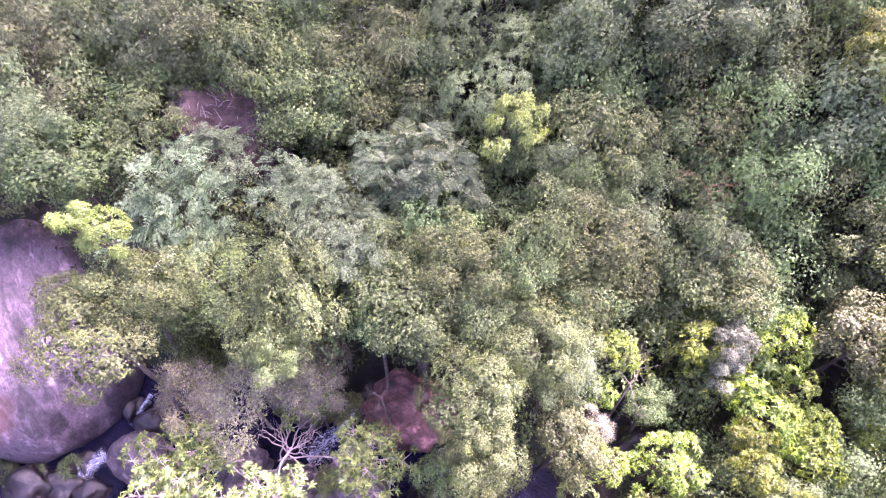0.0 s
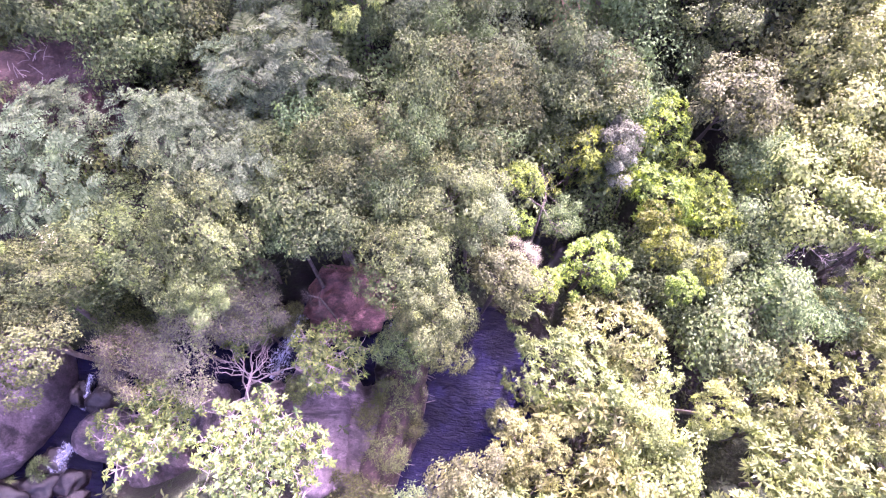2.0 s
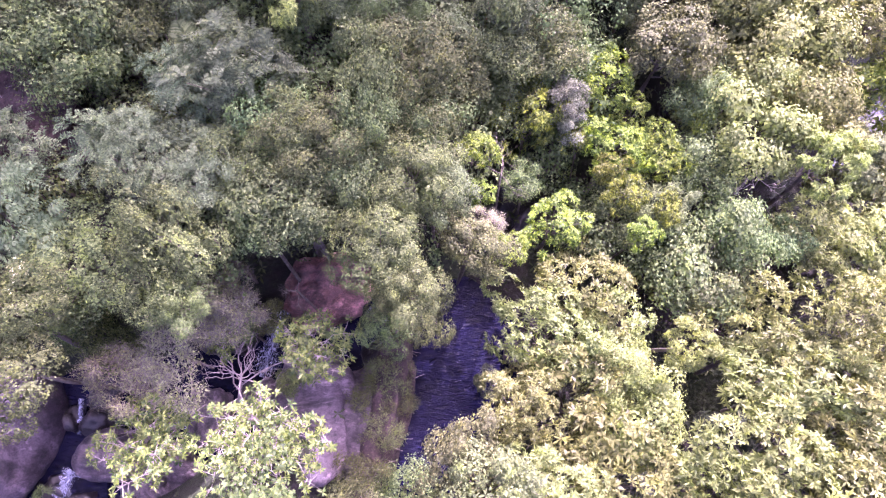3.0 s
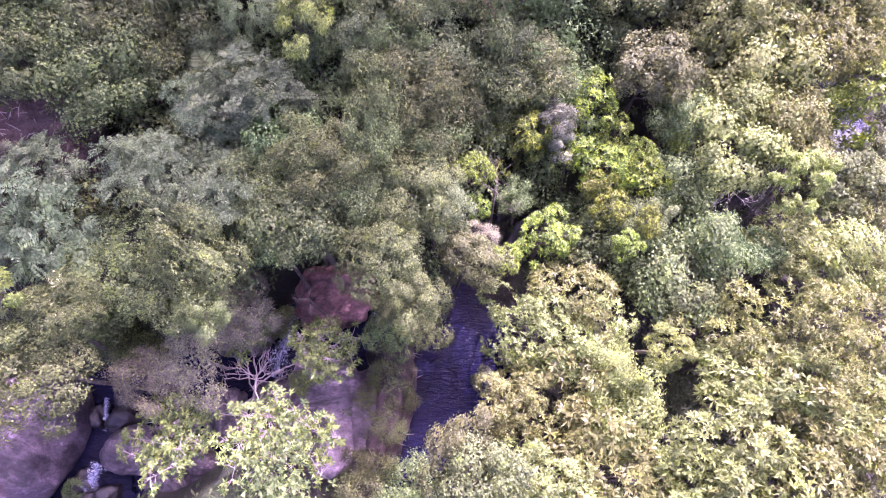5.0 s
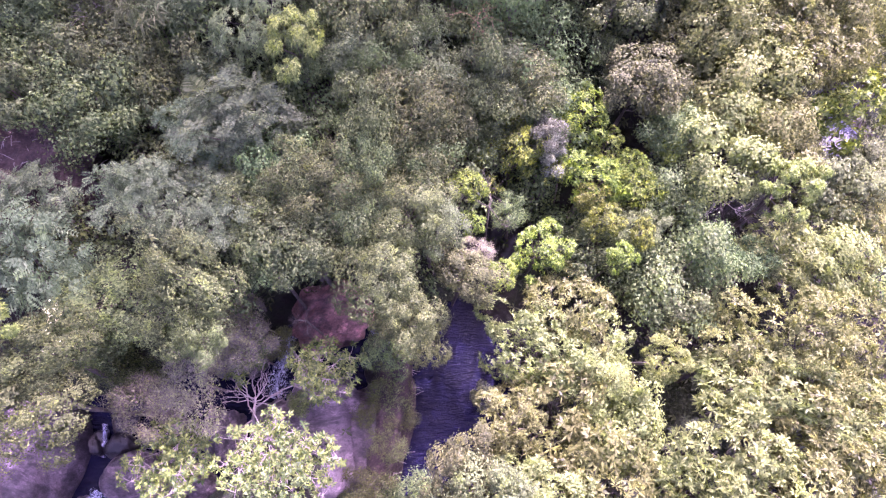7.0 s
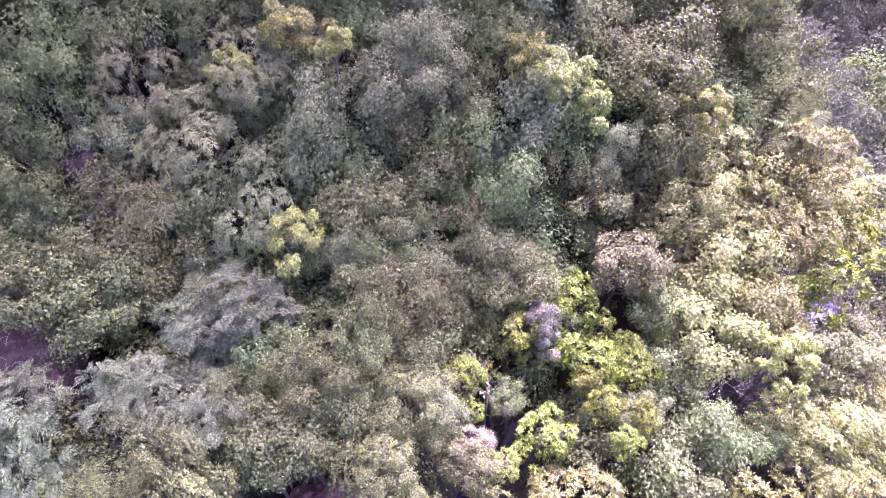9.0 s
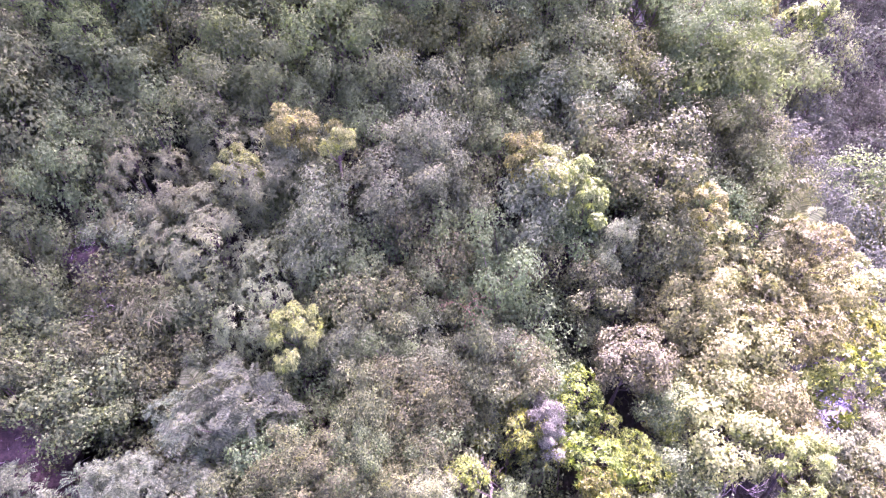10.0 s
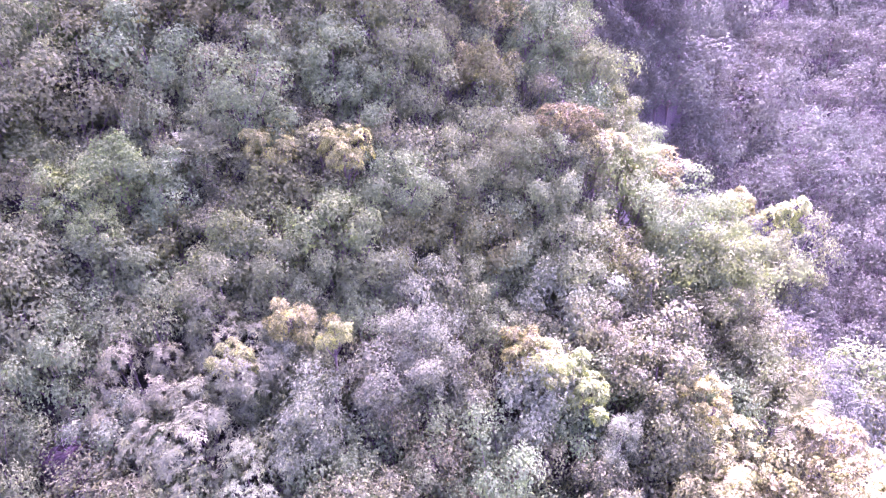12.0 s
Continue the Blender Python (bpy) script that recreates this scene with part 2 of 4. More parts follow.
def water_material():
    m, t, out = mat("dark_stream_water")
    tex = t.nodes.new("ShaderNodeTexCoord")
    flow = node(t, "Mapping", Vector=tex.outputs["Object"], Scale=(0.8, 2.4, 1.0))
    flow.inputs["Rotation"].default_value = (0, 0, radians(14))
    wav = node(t, "TexNoise", Vector=flow.outputs[0], Scale=4.2, Detail=5.0, Roughness=0.65, Distortion=0.6)
    depth = node(t, "TexNoise", Vector=tex.outputs["Object"], Scale=0.6, Detail=3.0)
    # Blue in the base colour replaces reflected sky; specular is kept low.
    col = ramp(t, depth.outputs[0], (0.3, (0.003, 0.0027, 0.010)), (0.7, (0.007, 0.006, 0.025)))
    bmp = node(t, "Bump", Strength=0.9, Distance=0.07, Height=wav.outputs[0])
    bs = node(t, "BsdfPrincipled", Base_Color=col, Roughness=0.07, Normal=bmp.outputs[0])
    bs.inputs["IOR"].default_value = 1.33
    bs.inputs["Specular IOR Level"].default_value = 0.2
    t.links.new(bs.outputs[0], out.inputs[0])
    return m


M_WATER = water_material()


def foam_material():
    """White water: torn strands of froth, clear between them."""
    m, t, out = mat("white_foam")
    tex = t.nodes.new("ShaderNodeTexCoord")
    drawn = node(t, "Mapping", Vector=tex.outputs["UV"], Scale=(6.0, 4.5, 1.0))
    n1 = node(t, "TexNoise", Vector=drawn.outputs[0], Scale=2.4, Detail=6.0, Roughness=0.7, Distortion=1.5)
    across = node(t, "SeparateXYZ", Vector=tex.outputs["UV"])
    part_u = node(t, "Math", Value=across.outputs[0])
    part_u.operation = "FRACT"
    edge = node(t, "Math", Value=part_u.outputs[0])
    edge.operation = "PINGPONG"
    edge.inputs[1].default_value = 0.5
    torn = node(t, "Math", Value=edge.outputs[0])
    torn.operation = "MULTIPLY_ADD"
    torn.inputs[1].default_value = 0.55
    t.links.new(n1.outputs[0], torn.inputs[2])
    col = ramp(t, n1.outputs[0], (0.35, (0.10, 0.105, 0.17)), (0.5, (0.22, 0.225, 0.31)), (0.64, (0.50, 0.50, 0.60)))
    fac = ramp(t, torn.outputs[0], (0.52, (0, 0, 0)), (0.80, (0.85, 0.85, 0.85)))
    bmp = node(t, "Bump", Strength=0.6, Distance=0.04, Height=n1.outputs[0])
    bs = node(t, "BsdfPrincipled", Base_Color=col, Roughness=0.4, Normal=bmp.outputs[0])
    clear = t.nodes.new("ShaderNodeBsdfTransparent")
    mix = node(t, "MixShader", Fac=fac)
    t.links.new(clear.outputs[0], mix.inputs[1])
    t.links.new(bs.outputs[0], mix.inputs[2])
    t.links.new(mix.outputs[0], out.inputs[0])
    return m


M_FOAM = foam_material()


# ---- the lie of the land ----
def sm(a, b, v):
    v = min(1.0, max(0.0, (v - a) / (b - a)))
    return v * v * (3 - 2 * v)


def crest_x(y):
    """Where the near hill's right edge runs; from y = 45 on, unseen and set for its shadow."""
    pts = ((-40, 40), (6, 30), (10, 17), (14, 12.4), (18, 11.8), (22, 9.6), (26, 7.6), (30, 6.4), (35, 4.8), (45, 8.5), (60, 14.2), (90, 20.2), (300, 58))
    for (y0, x0), (y1, x1) in zip(pts, pts[1:]):
        if y <= y1:
            return x0 + (x1 - x0) * max(0.0, y - y0) / (y1 - y0)
    return 60.0


def canopy(x, y):
    """Height of the tree tops, with an unseen upper hill added for shade."""
    side = sm(-2, 5, x)
    base = 4.6 - 3.2 * side
    y0 = 11 - 2 * side
    # The steep rise past y = 36 is unseen, added to block the sun.
    hill = base + (0.62 - 0.13 * sm(6, 11, x) * (1 - sm(16, 30, y))) * max(0.0, y - y0) + 1.15 * max(0.0, y - 36)
    # The unseen top is notched and raised to steer where sun falls.
    hill = min(hill, 88.0 - 5.0 * sm(14.5, 15.5, x) + 8.0 * sm(18.3, 19.5, x))
    if x > 11 and y < 14:
        hill -= 1.8 * sm(11, 18, x)
    far = -9 + 0.33 * max(0.0, y - 38) + 0.55 * max(0.0, y - 82) + 0.10 * max(0.0, x - 45)
    far = min(far, 78.0)
    near_right = sm(8, 16, y)
    k = sm(0, 13 + 0.2 * max(0.0, y - 40), x - crest_x(y) - 0.5) * near_right
    h = hill * (1 - k) + far * k
    if y < -6:
        h += 0.25 * (-6 - y) * sm(-6, -30, y)
    if x < -16:
        h += 0.3 * (-16 - x) * sm(-16, -40, x)
    return max(-14.0, min(h, 98.0))


STREAM = ((-30, -9), (-16, -5), (-12.2, -2.6), (-10.9, -0.8), (-10.6, 0.8), (-8.4, 0.9), (-5.6, 2.6), (-3.6, 3.4), (-1.4, 3.9), (0.4, 3.0), (-0.6, 0.6), (-1.6, -2.5), (-3, -9), (-8, -30))
GULLY = ((1.2, 4.4), (1.5, 6.0), (2.2, 7.6), (1.6, 9.0), (0.5, 11.5))
SIDE_STREAM = ((7.5, 2.2), (10.5, 6.5), (16, 11.8), (22, 22), (32, 38))


def way_off(line, x, y):
    best = 1e9
    for (x0, y0), (x1, y1) in zip(line, line[1:]):
        dx, dy = x1 - x0, y1 - y0
        k = min(1.0, max(0.0, ((x - x0) * dx + (y - y0) * dy) / (dx * dx + dy * dy)))
        best = min(best, math.hypot(x - x0 - k * dx, y - y0 - k * dy))
    return best


def ground_z(x, y):
    z = canopy(x, y) - 3.9
    if abs(x) < 60 and -40 < y < 60:
        z += 0.35 * noise.noise((x * 0.35, y * 0.35, 0)) + 0.12 * noise.noise((x * 1.3, y * 1.3, 5))
        if y < 14:
            d = way_off(STREAM, x, y)
            z = z * sm(1.0, 3.2, d) + -2.3 * (1 - sm(1.0, 3.2, d)) if d < 3.2 else z
            d = way_off(GULLY, x, y)
            k = 1 - sm(0.5, 1.8, d)
            z = z * (1 - k) + (-1.7 + 0.22 * max(0.0, y - 5)) * k
        d = way_off(SIDE_STREAM, x, y)
        z -= 1.2 * (1 - sm(0.6, 2.2, d))
    else:
        z += 1.5 * noise.noise((x * 0.05, y * 0.05, 0))
    return z


# ---- mesh helpers ----
def mesh_object(name, verts, faces, material, parent=None, label="", smooth=False):
    me = bpy.data.meshes.new(name)
    me.from_pydata(verts, [], faces)
    me.materials.append(material)
    if smooth:
        me.shade_smooth()
    ob = new(name, me)
    if parent:
        ob.parent = parent
    if label:
        tagged(ob, label)
    return ob


def leaf_mesh(name, v, material, whorl=1):
    """A mesh of leaves; v has the shape (leaves, corners, 3). Each whorl of so many leaves grows from one point."""
    n, k = v.shape[:2]
    corners = np.arange(k * n, dtype=np.int32).reshape(n, k)
    corners[:, 0] = np.repeat(corners[::whorl, 0], whorl)[:n]
    me = bpy.data.meshes.new(name)
    me.vertices.add(k * n)
    me.vertices.foreach_set("co", np.ascontiguousarray(v, dtype=np.float32).ravel())
    me.loops.add(k * n)
    me.loops.foreach_set("vertex_index", corners.ravel())
    me.polygons.add(n)
    me.polygons.foreach_set("loop_start", np.arange(0, k * n, k, dtype=np.int32))
    me.materials.append(material)
    me.update(calc_edges=True)
    return me


# ---- ground ----
def stretch(n, fine, reach):
    """Grid lines, close together near the middle and far apart towards the horizon."""
    u = np.linspace(-1, 1, n)
    return np.sign(u) * (fine * np.abs(u) + (reach - fine) * np.abs(u) ** 6)


gx, gy = stretch(221, 46, 2200), stretch(221, 46, 2200) + 10
verts = [(x, y, ground_z(x, y)) for y in gy for x in gx]
nx = len(gx)
faces = [(j * nx + i, j * nx + i + 1, (j + 1) * nx + i + 1, (j + 1) * nx + i) for j in range(len(gy) - 1) for i in range(nx - 1)]
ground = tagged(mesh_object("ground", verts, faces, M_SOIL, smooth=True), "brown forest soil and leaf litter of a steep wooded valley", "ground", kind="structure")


def ribbon(name, line, half, height, material, label, step=0.25):
    """A water surface along a line, with small real waves."""
    pts = []
    for (x0, y0), (x1, y1) in zip(line, line[1:]):
        k = max(1, int(math.hypot(x1 - x0, y1 - y0) / step))
        pts += [(x0 + (x1 - x0) * i / k, y0 + (y1 - y0) * i / k) for i in range(k)]
    pts.append(line[-1])
    for _ in range(6):
        pts = [pts[0]] + [((a[0] + 2 * b[0] + c[0]) / 4, (a[1] + 2 * b[1] + c[1]) / 4) for a, b, c in zip(pts, pts[1:], pts[2:])] + [pts[-1]]
    vs, fs, across = [], [], 14
    for i, p in enumerate(pts):
        a, b = pts[max(0, i - 1)], pts[min(len(pts) - 1, i + 1)]
        d = Vector((b[0] - a[0], b[1] - a[1])).normalized()
        for j in range(across + 1):
            o = half * (2 * j / across - 1)
            x, y = p[0] - d.y * o, p[1] + d.x * o
            vs.append((x, y, height(*p) + 0.008 * noise.noise((x * 2, y * 2, 1))))
    w = across + 1
    fs = [(i * w + j, i * w + j + 1, (i + 1) * w + j + 1, (i + 1) * w + j) for i in range(len(pts) - 1) for j in range(across)]
    return tagged(mesh_object(name, vs, fs, material, smooth=True), label, "water", kind="structure")


ribbon("water", STREAM, 2.3, lambda x, y: -1.55, M_WATER, "dark blue-violet stream pool among boulders under the trees")
ribbon("water", ((14.4, 10.2), (16, 11.8), (17.2, 13.8)), 0.8, lambda x, y: ground_z(x, y) + 0.3, M_RIFFLE, "narrow rippled side stream glimpsed between the crowns, pale with painted sky reflection")


# ---- rocks ----
def boulder(name, at, half, turn, seed, material, label, rough=0.16, cuts=4, category="rock"):
    bm = bmesh.new()
    bmesh.ops.create_icosphere(bm, subdivisions=cuts, radius=1.0)
    off = Vector((seed * 7.3, seed * 3.1, seed * 1.7))
    for v in bm.verts:
        p = v.co.copy()
        k = 1 + rough * 1.6 * noise.noise(p * 0.9 + off) + rough * 0.7 * noise.noise(p * 2.3 + off) + rough * 0.18 * noise.noise(p * 7 + off)
        q = p * k
        q.z = math.copysign(abs(q.z) ** 0.85, q.z)
        v.co = Vector((q.x * half[0], q.y * half[1], q.z * half[2]))
    me = bpy.data.meshes.new(name)
    bm.to_mesh(me)
    bm.free()
    me.shade_smooth()
    me.materials.append(material)
    ob = new(name, me)
    ob.matrix_world = pose(*at, 0, 0, turn)
    return tagged(ob, label, category)


boulder("boulder", (-15.0, 1.2, -0.9), (4.2, 2.7, 2.6), -30, 1, M_GREATROCK, "huge smooth pinkish granite boulder with dark stains beside the stream", 0.10, 5)
boulder("boulder", (-3.6, 4.6, -0.6), (1.25, 0.95, 1.1), 10, 2, M_REDROCK, "rounded red-brown boulder in the shaded stream", 0.36, 5)
boulder("boulder", (-3.7, 0.9, -1.1), (1.4, 2.1, 1.5), 8, 3, M_GREATROCK, "pale pink rock slab under the bare-branched tree", 0.16, 5)
boulder("boulder", (-2.35, 1.0, -1.4), (0.75, 1.7, 1.1), -6, 4, M_ROCK, "dark mauve rock ledge at the pool's edge", 0.2, 5)
boulder("boulder", (-9.4, -0.1, -1.0), (0.95, 0.8, 1.0), 0, 5, M_ROCK, "small rounded mauve boulder beside the cascade", 0.12, 5)
# Some dark boulders about the chute are added to stand in for shade.
for i, (x, y, z, r, m) in enumerate(((-5.2, 1.5, -1.2, 0.75, M_ROCK), (-4.6, -1.2, -1.3, 1.1, M_ROCK), (-10.1, 1.9, -1.5, 0.7, M_WETSHADEROCK), (-11.1, -1.0, -1.75, 0.5, M_WETSHADEROCK), (-11.3, -1.75, -1.6, 0.55, M_WETSHADEROCK), (-10.4, -1.5, -1.6, 0.5, M_WETSHADEROCK), (-10.95, 0.95, -1.4, 0.42, M_WETSHADEROCK), (-10.1, 0.8, -1.35, 0.52, M_WETSHADEROCK), (-11.9, -2.3, -1.6, 0.8, M_WETSHADEROCK), (-10.2, -2.2, -1.6, 0.7, M_WETSHADEROCK), (-6.9, 1.0, -1.4, 0.8, M_ROCK), (-8.0, -0.8, -1.3, 1.0, M_ROCK), (-6.4, 3.6, -1.2, 0.9, M_WETSHADEROCK), (2.4, 2.9, -1.5, 0.6, M_WETSHADEROCK), (-1.9, 2.6, -1.5, 0.6, M_WETSHADEROCK), (0.6, 6.6, -1.6, 0.7, M_WETSHADEROCK), (2.9, 7.4, -1.7, 0.9, M_WETSHADEROCK), (2.0, 8.4, -1.2, 0.8, M_WETSHADEROCK))):
    boulder("boulder", (x, y, z), (r, r * 0.8, r * 0.75), i * 47, 10 + i, m, "stream boulder low in the bed, its dark tone part wet, part shade" if z < -1.4 else "mauve stream boulder among the shrubs", 0.36, 4)


boulder("earth_bank", (-12.1, 8.4, 2.35), (2.5, 1.6, 1.7), 20, 31, M_EARTH, "bare mauve earth bank with dry twigs on the shaded slope", 0.42, 5, "earth")
boulder("earth_bank", (-10.3, 14.6, 4.3), (1.1, 0.9, 1.6), -10, 32, M_EARTH, "bare mauve earth bank in a gap of the forest", 0.4, 5, "earth")
boulder("earth_bank", (-1.75, 1.1, -1.7), (0.75, 2.6, 1.15), -12, 33, M_BANK, "dark brown earth bank at the edge of the pool", 0.5, 5, "earth")


def foam(a, b, width, z0, z1, seed):
    """White water that runs and falls from a to b, with a ragged, wavy surface."""
    vs, fs, uv = [], [], []
    n, w = 36, 12
    d = Vector((b[0] - a[0], b[1] - a[1]))
    side = Vector((-d.y, d.x)).normalized()
    for i in range(n + 1):
        k = i / n
        for j in range(w + 1):
            e = (j / w - 0.5) * width * (0.75 + 0.6 * noise.noise((k * 3, seed, j * 0.2))) + 0.1 * noise.noise((k * 4, seed + 5, 0))
            x, y = a[0] + d.x * k + side.x * e, a[1] + d.y * k + side.y * e
            step = math.floor(k * 4) / 4 + sm(0.55, 1, k * 4 % 1) / 4
            vs.append((x, y, z0 + (z1 - z0) * min(1, step) + 0.05 * noise.noise((x * 6, y * 6, seed)) - 0.06 * (2 * j / w - 1) ** 2))
            uv.append((j / w * 0.99 + seed, k * 1.4))
    fs = [(i * (w + 1) + j, i * (w + 1) + j + 1, (i + 1) * (w + 1) + j + 1, (i + 1) * (w + 1) + j) for i in range(n) for j in range(w)]
    ob = mesh_object("cascade", vs, fs, M_FOAM, smooth=True)
    layer = ob.data.uv_layers.new(name="flow")
    for loop in ob.data.loops:
        layer.data[loop.index].uv = uv[loop.vertex_index]
    return tagged(ob, "small white cascade of foaming water between boulders", "water", kind="structure")


foam((-4.75, 4.2), (-5.5, 2.2), 0.95, -0.8, -1.4, 1)
foam((-10.6, 1.5), (-10.75, 0.5), 0.34, -1.0, -1.45, 2)
foam((-10.6, -0.5), (-11.05, -1.35), 0.75, -1.2, -1.48, 3)
foam((-2.3, 4.3), (-1.1, 3.6), 0.6, -1.25, -1.48, 4)
foam((-7.2, 0.8), (-8.4, 0.8), 0.6, -1.2, -1.48, 5)


# ---- trees ----
def unit(v):
    return v / np.maximum(np.linalg.norm(v, axis=-1, keepdims=True), 1e-9)


def blades(rng, p, n, count, length, width, low, high, droop=0.0):
    """Leaves in whorls: round each point p with its normal n, count blades that point outwards. (points * count, 4, 3)"""
    m = len(p)
    a = unit(np.cross(n, rng.normal(size=(m, 3))))
    b = np.cross(n, a)
    th = 2 * np.pi * np.arange(count) / count + rng.normal(scale=0.22, size=(m, count))
    d = a[:, None] * np.cos(th)[..., None] + b[:, None] * np.sin(th)[..., None]
    lift = rng.uniform(low, high, (m, count, 1))
    d = (d * np.cos(lift) + n[:, None] * np.sin(lift)).reshape(-1, 3)
    p, n = np.repeat(p, count, 0), np.repeat(n, count, 0)
    m = len(p)
    side = unit(np.cross(d, n) + 0.22 * rng.normal(size=(m, 3)))
    up = np.cross(side, d)
    ln = length * rng.uniform(0.65, 1.2, (m, 1))
    w = width * rng.uniform(0.7, 1.2, (m, 1)) * 0.5
    mid = p + d * ln * 0.55 + up * w * 0.35
    tip = p + d * ln
    tip[:, 2:] -= droop * ln
    return np.stack([p, mid + side * w, tip, mid - side * w], 1)


def fronds(rng, p, n, count, length, leaflet, width, pairs, low, high, droop=0.35):
    """Feathered leaves: leaflets in pairs along a stalk that bends down."""
    p, n = np.repeat(p, count, 0), np.repeat(n, count, 0)
    m = len(p)
    a = unit(np.cross(n, rng.normal(size=(m, 3))))
    lift = rng.uniform(low, high, (m, 1))
    d = unit(a * np.cos(lift) + n * np.sin(lift))
    side = unit(np.cross(d, n))
    ln = length * rng.uniform(0.7, 1.2, (m, 1))
    out = []
    for k in range(pairs):
        s = (k + 1) / pairs
        at = p + d * ln * s
        at[:, 2:] -= droop * ln * s * s
        size = leaflet * (1.15 - 0.75 * abs(s - 0.4)) * ln / length
        for sg in (-1, 1):
            e = unit(side * sg + d * 0.35 + rng.normal(scale=0.12, size=(m, 3)))
            e[:, 2:] -= 0.15
            w = d * width * 0.5
            out.append(np.stack([at, at + e * size * 0.5 + w, at + e * size, at + e * size * 0.5 - w], 1))
    return np.concatenate(out)


def crown_points(rng, radius, clumps, twigs, flat=0.8, size=0.4, low=-0.45):
    """Twig ends of a crown of several rounded clumps: only on the outside, with gaps between the clumps; the clumps' centres too."""
    i = np.arange(clumps) + 0.5
    z = 1 - i / clumps * (1 - low)
    r = np.sqrt(np.maximum(0, 1 - z * z))
    th = i * 2.39996 + rng.uniform(0, 6)
    c = np.stack([r * np.cos(th), r * np.sin(th), z], 1) + rng.normal(scale=0.16, size=(clumps, 3))
    c *= rng.uniform(0.4, 1.02, (clumps, 1))
    c[:, 2] *= flat
    out = unit(c + [0, 0, 0.3])
    many = int(twigs * 2.4)
    d = unit(rng.normal(size=(clumps, many, 3)) + 0.9 * out[:, None])
    rad = size * rng.uniform(0.5, 1.2, (clumps, 1, 1))
    bump = 1 + 0.2 * np.sin(d[:, :, :1] * 7 + c[:, None, :1] * 9) * np.sin(d[:, :, 1:2] * 6 + 2)
    p = c[:, None] + rad * d * bump * rng.uniform(0.84, 1.05, (clumps, many, 1)) * [1, 1, 0.9]
    n = unit(d + [0, 0, 0.4] + rng.normal(scale=0.2, size=d.shape))
    p, n, d = p.reshape(-1, 3), n.reshape(-1, 3), d.reshape(-1, 3)
    own = np.repeat(np.arange(clumps), many)
    gap = np.linalg.norm(p[:, None] - c[None], axis=2) / rad[:, 0, 0][None]
    gap[np.arange(len(p)), own] = 9
    keep = (gap.min(1) > 0.86) & (np.linalg.norm(p, axis=1) > 0.3) & (d[:, 2] > -0.55)
    p, n = p[keep], n[keep]
    pick = rng.permutation(len(p))[: clumps * twigs]
    return p[pick] * radius, n[pick], c * radius


def tube(path, radii, sides=6):
    """A tapered round limb along a path."""
    vs, fs = [], []
    for i, (p, r) in enumerate(zip(path, radii)):
        d = Vector(path[min(i + 1, len(path) - 1)]) - Vector(path[max(0, i - 1)])
        q = d.to_track_quat("Z", "Y")
        for k in range(sides):
            a = 2 * math.pi * k / sides
            vs.append(Vector(p) + q @ Vector((math.cos(a) * r, math.sin(a) * r, 0)))
    for i in range(len(path) - 1):
        for k in range(sides):
            fs.append((i * sides + k, i * sides + (k + 1) % sides, (i + 1) * sides + (k + 1) % sides, (i + 1) * sides + k))
    fs.append(tuple(range(len(vs) - sides, len(vs))))
    return vs, fs


def wood(rng, name, tips, height, girth, material, root=5.0, sides=6):
    """Trunk with limbs that reach the clumps of the crown; tips are measured from the crown's middle."""
    vs, fs = [], []

    def join(part):
        o = len(vs)
        vs.extend(part[0])
        fs.extend(tuple(i + o for i in f) for f in part[1])

    fork = Vector((rng.normal(scale=0.12), rng.normal(scale=0.12), height * 0.72))
    stem = [Vector((0, 0, -root)), Vector((0, 0, 0)), Vector((fork.x * 0.3 + 0.05, fork.y * 0.3, height * 0.35)), fork, Vector((fork.x, fork.y, height * 1.1))]
    join(tube(stem, [girth * 1.25, girth, girth * 0.8, girth * 0.6, girth * 0.2], sides))
    for t in tips:
        t = Vector(t) + Vector((0, 0, height))
        k = rng.uniform(0.55, 1.0)
        a = stem[2].lerp(fork, k)
        mid = a.lerp(t, 0.5) + Vector((rng.normal(scale=0.08), rng.normal(scale=0.08), -0.08))
        g = girth * rng.uniform(0.28, 0.42)
        join(tube([a, mid, t], [g, g * 0.6, g * 0.18], 4))
    me = bpy.data.meshes.new(name)
    me.from_pydata(vs, [], fs)
    me.materials.append(material)
    me.shade_smooth()
    return me


def tree_kind(name, seed, radius, height, leaf, material, bark, clumps=16, twigs=55, flat=0.8, size=0.4, girth=0.09, low=-0.45):
    """One tree of a kind, its base at the origin: an Empty with its trunk and its crown. leaf(rng, p, n) gives the blades."""
    rng = np.random.default_rng(seed)
    p, n, c = crown_points(rng, radius, clumps, twigs, flat, size, low)
    v, whorl = leaf(rng, p, n)
    v[:, :, 2] += height
    ob = new(name)
    trunk = new("trunk", wood(rng, "trunk", c[:: 2], height, girth, bark))
    crown = new("crown", leaf_mesh("crown", v, material, whorl))
    trunk.parent = crown.parent = ob
    return ob


def leaf_plain(length, width, count=5, low=-0.25, high=0.75, droop=0.2, whorl=0):
    return lambda rng, p, n: (blades(rng, p, n, count, length, width, low, high, droop), whorl or count)


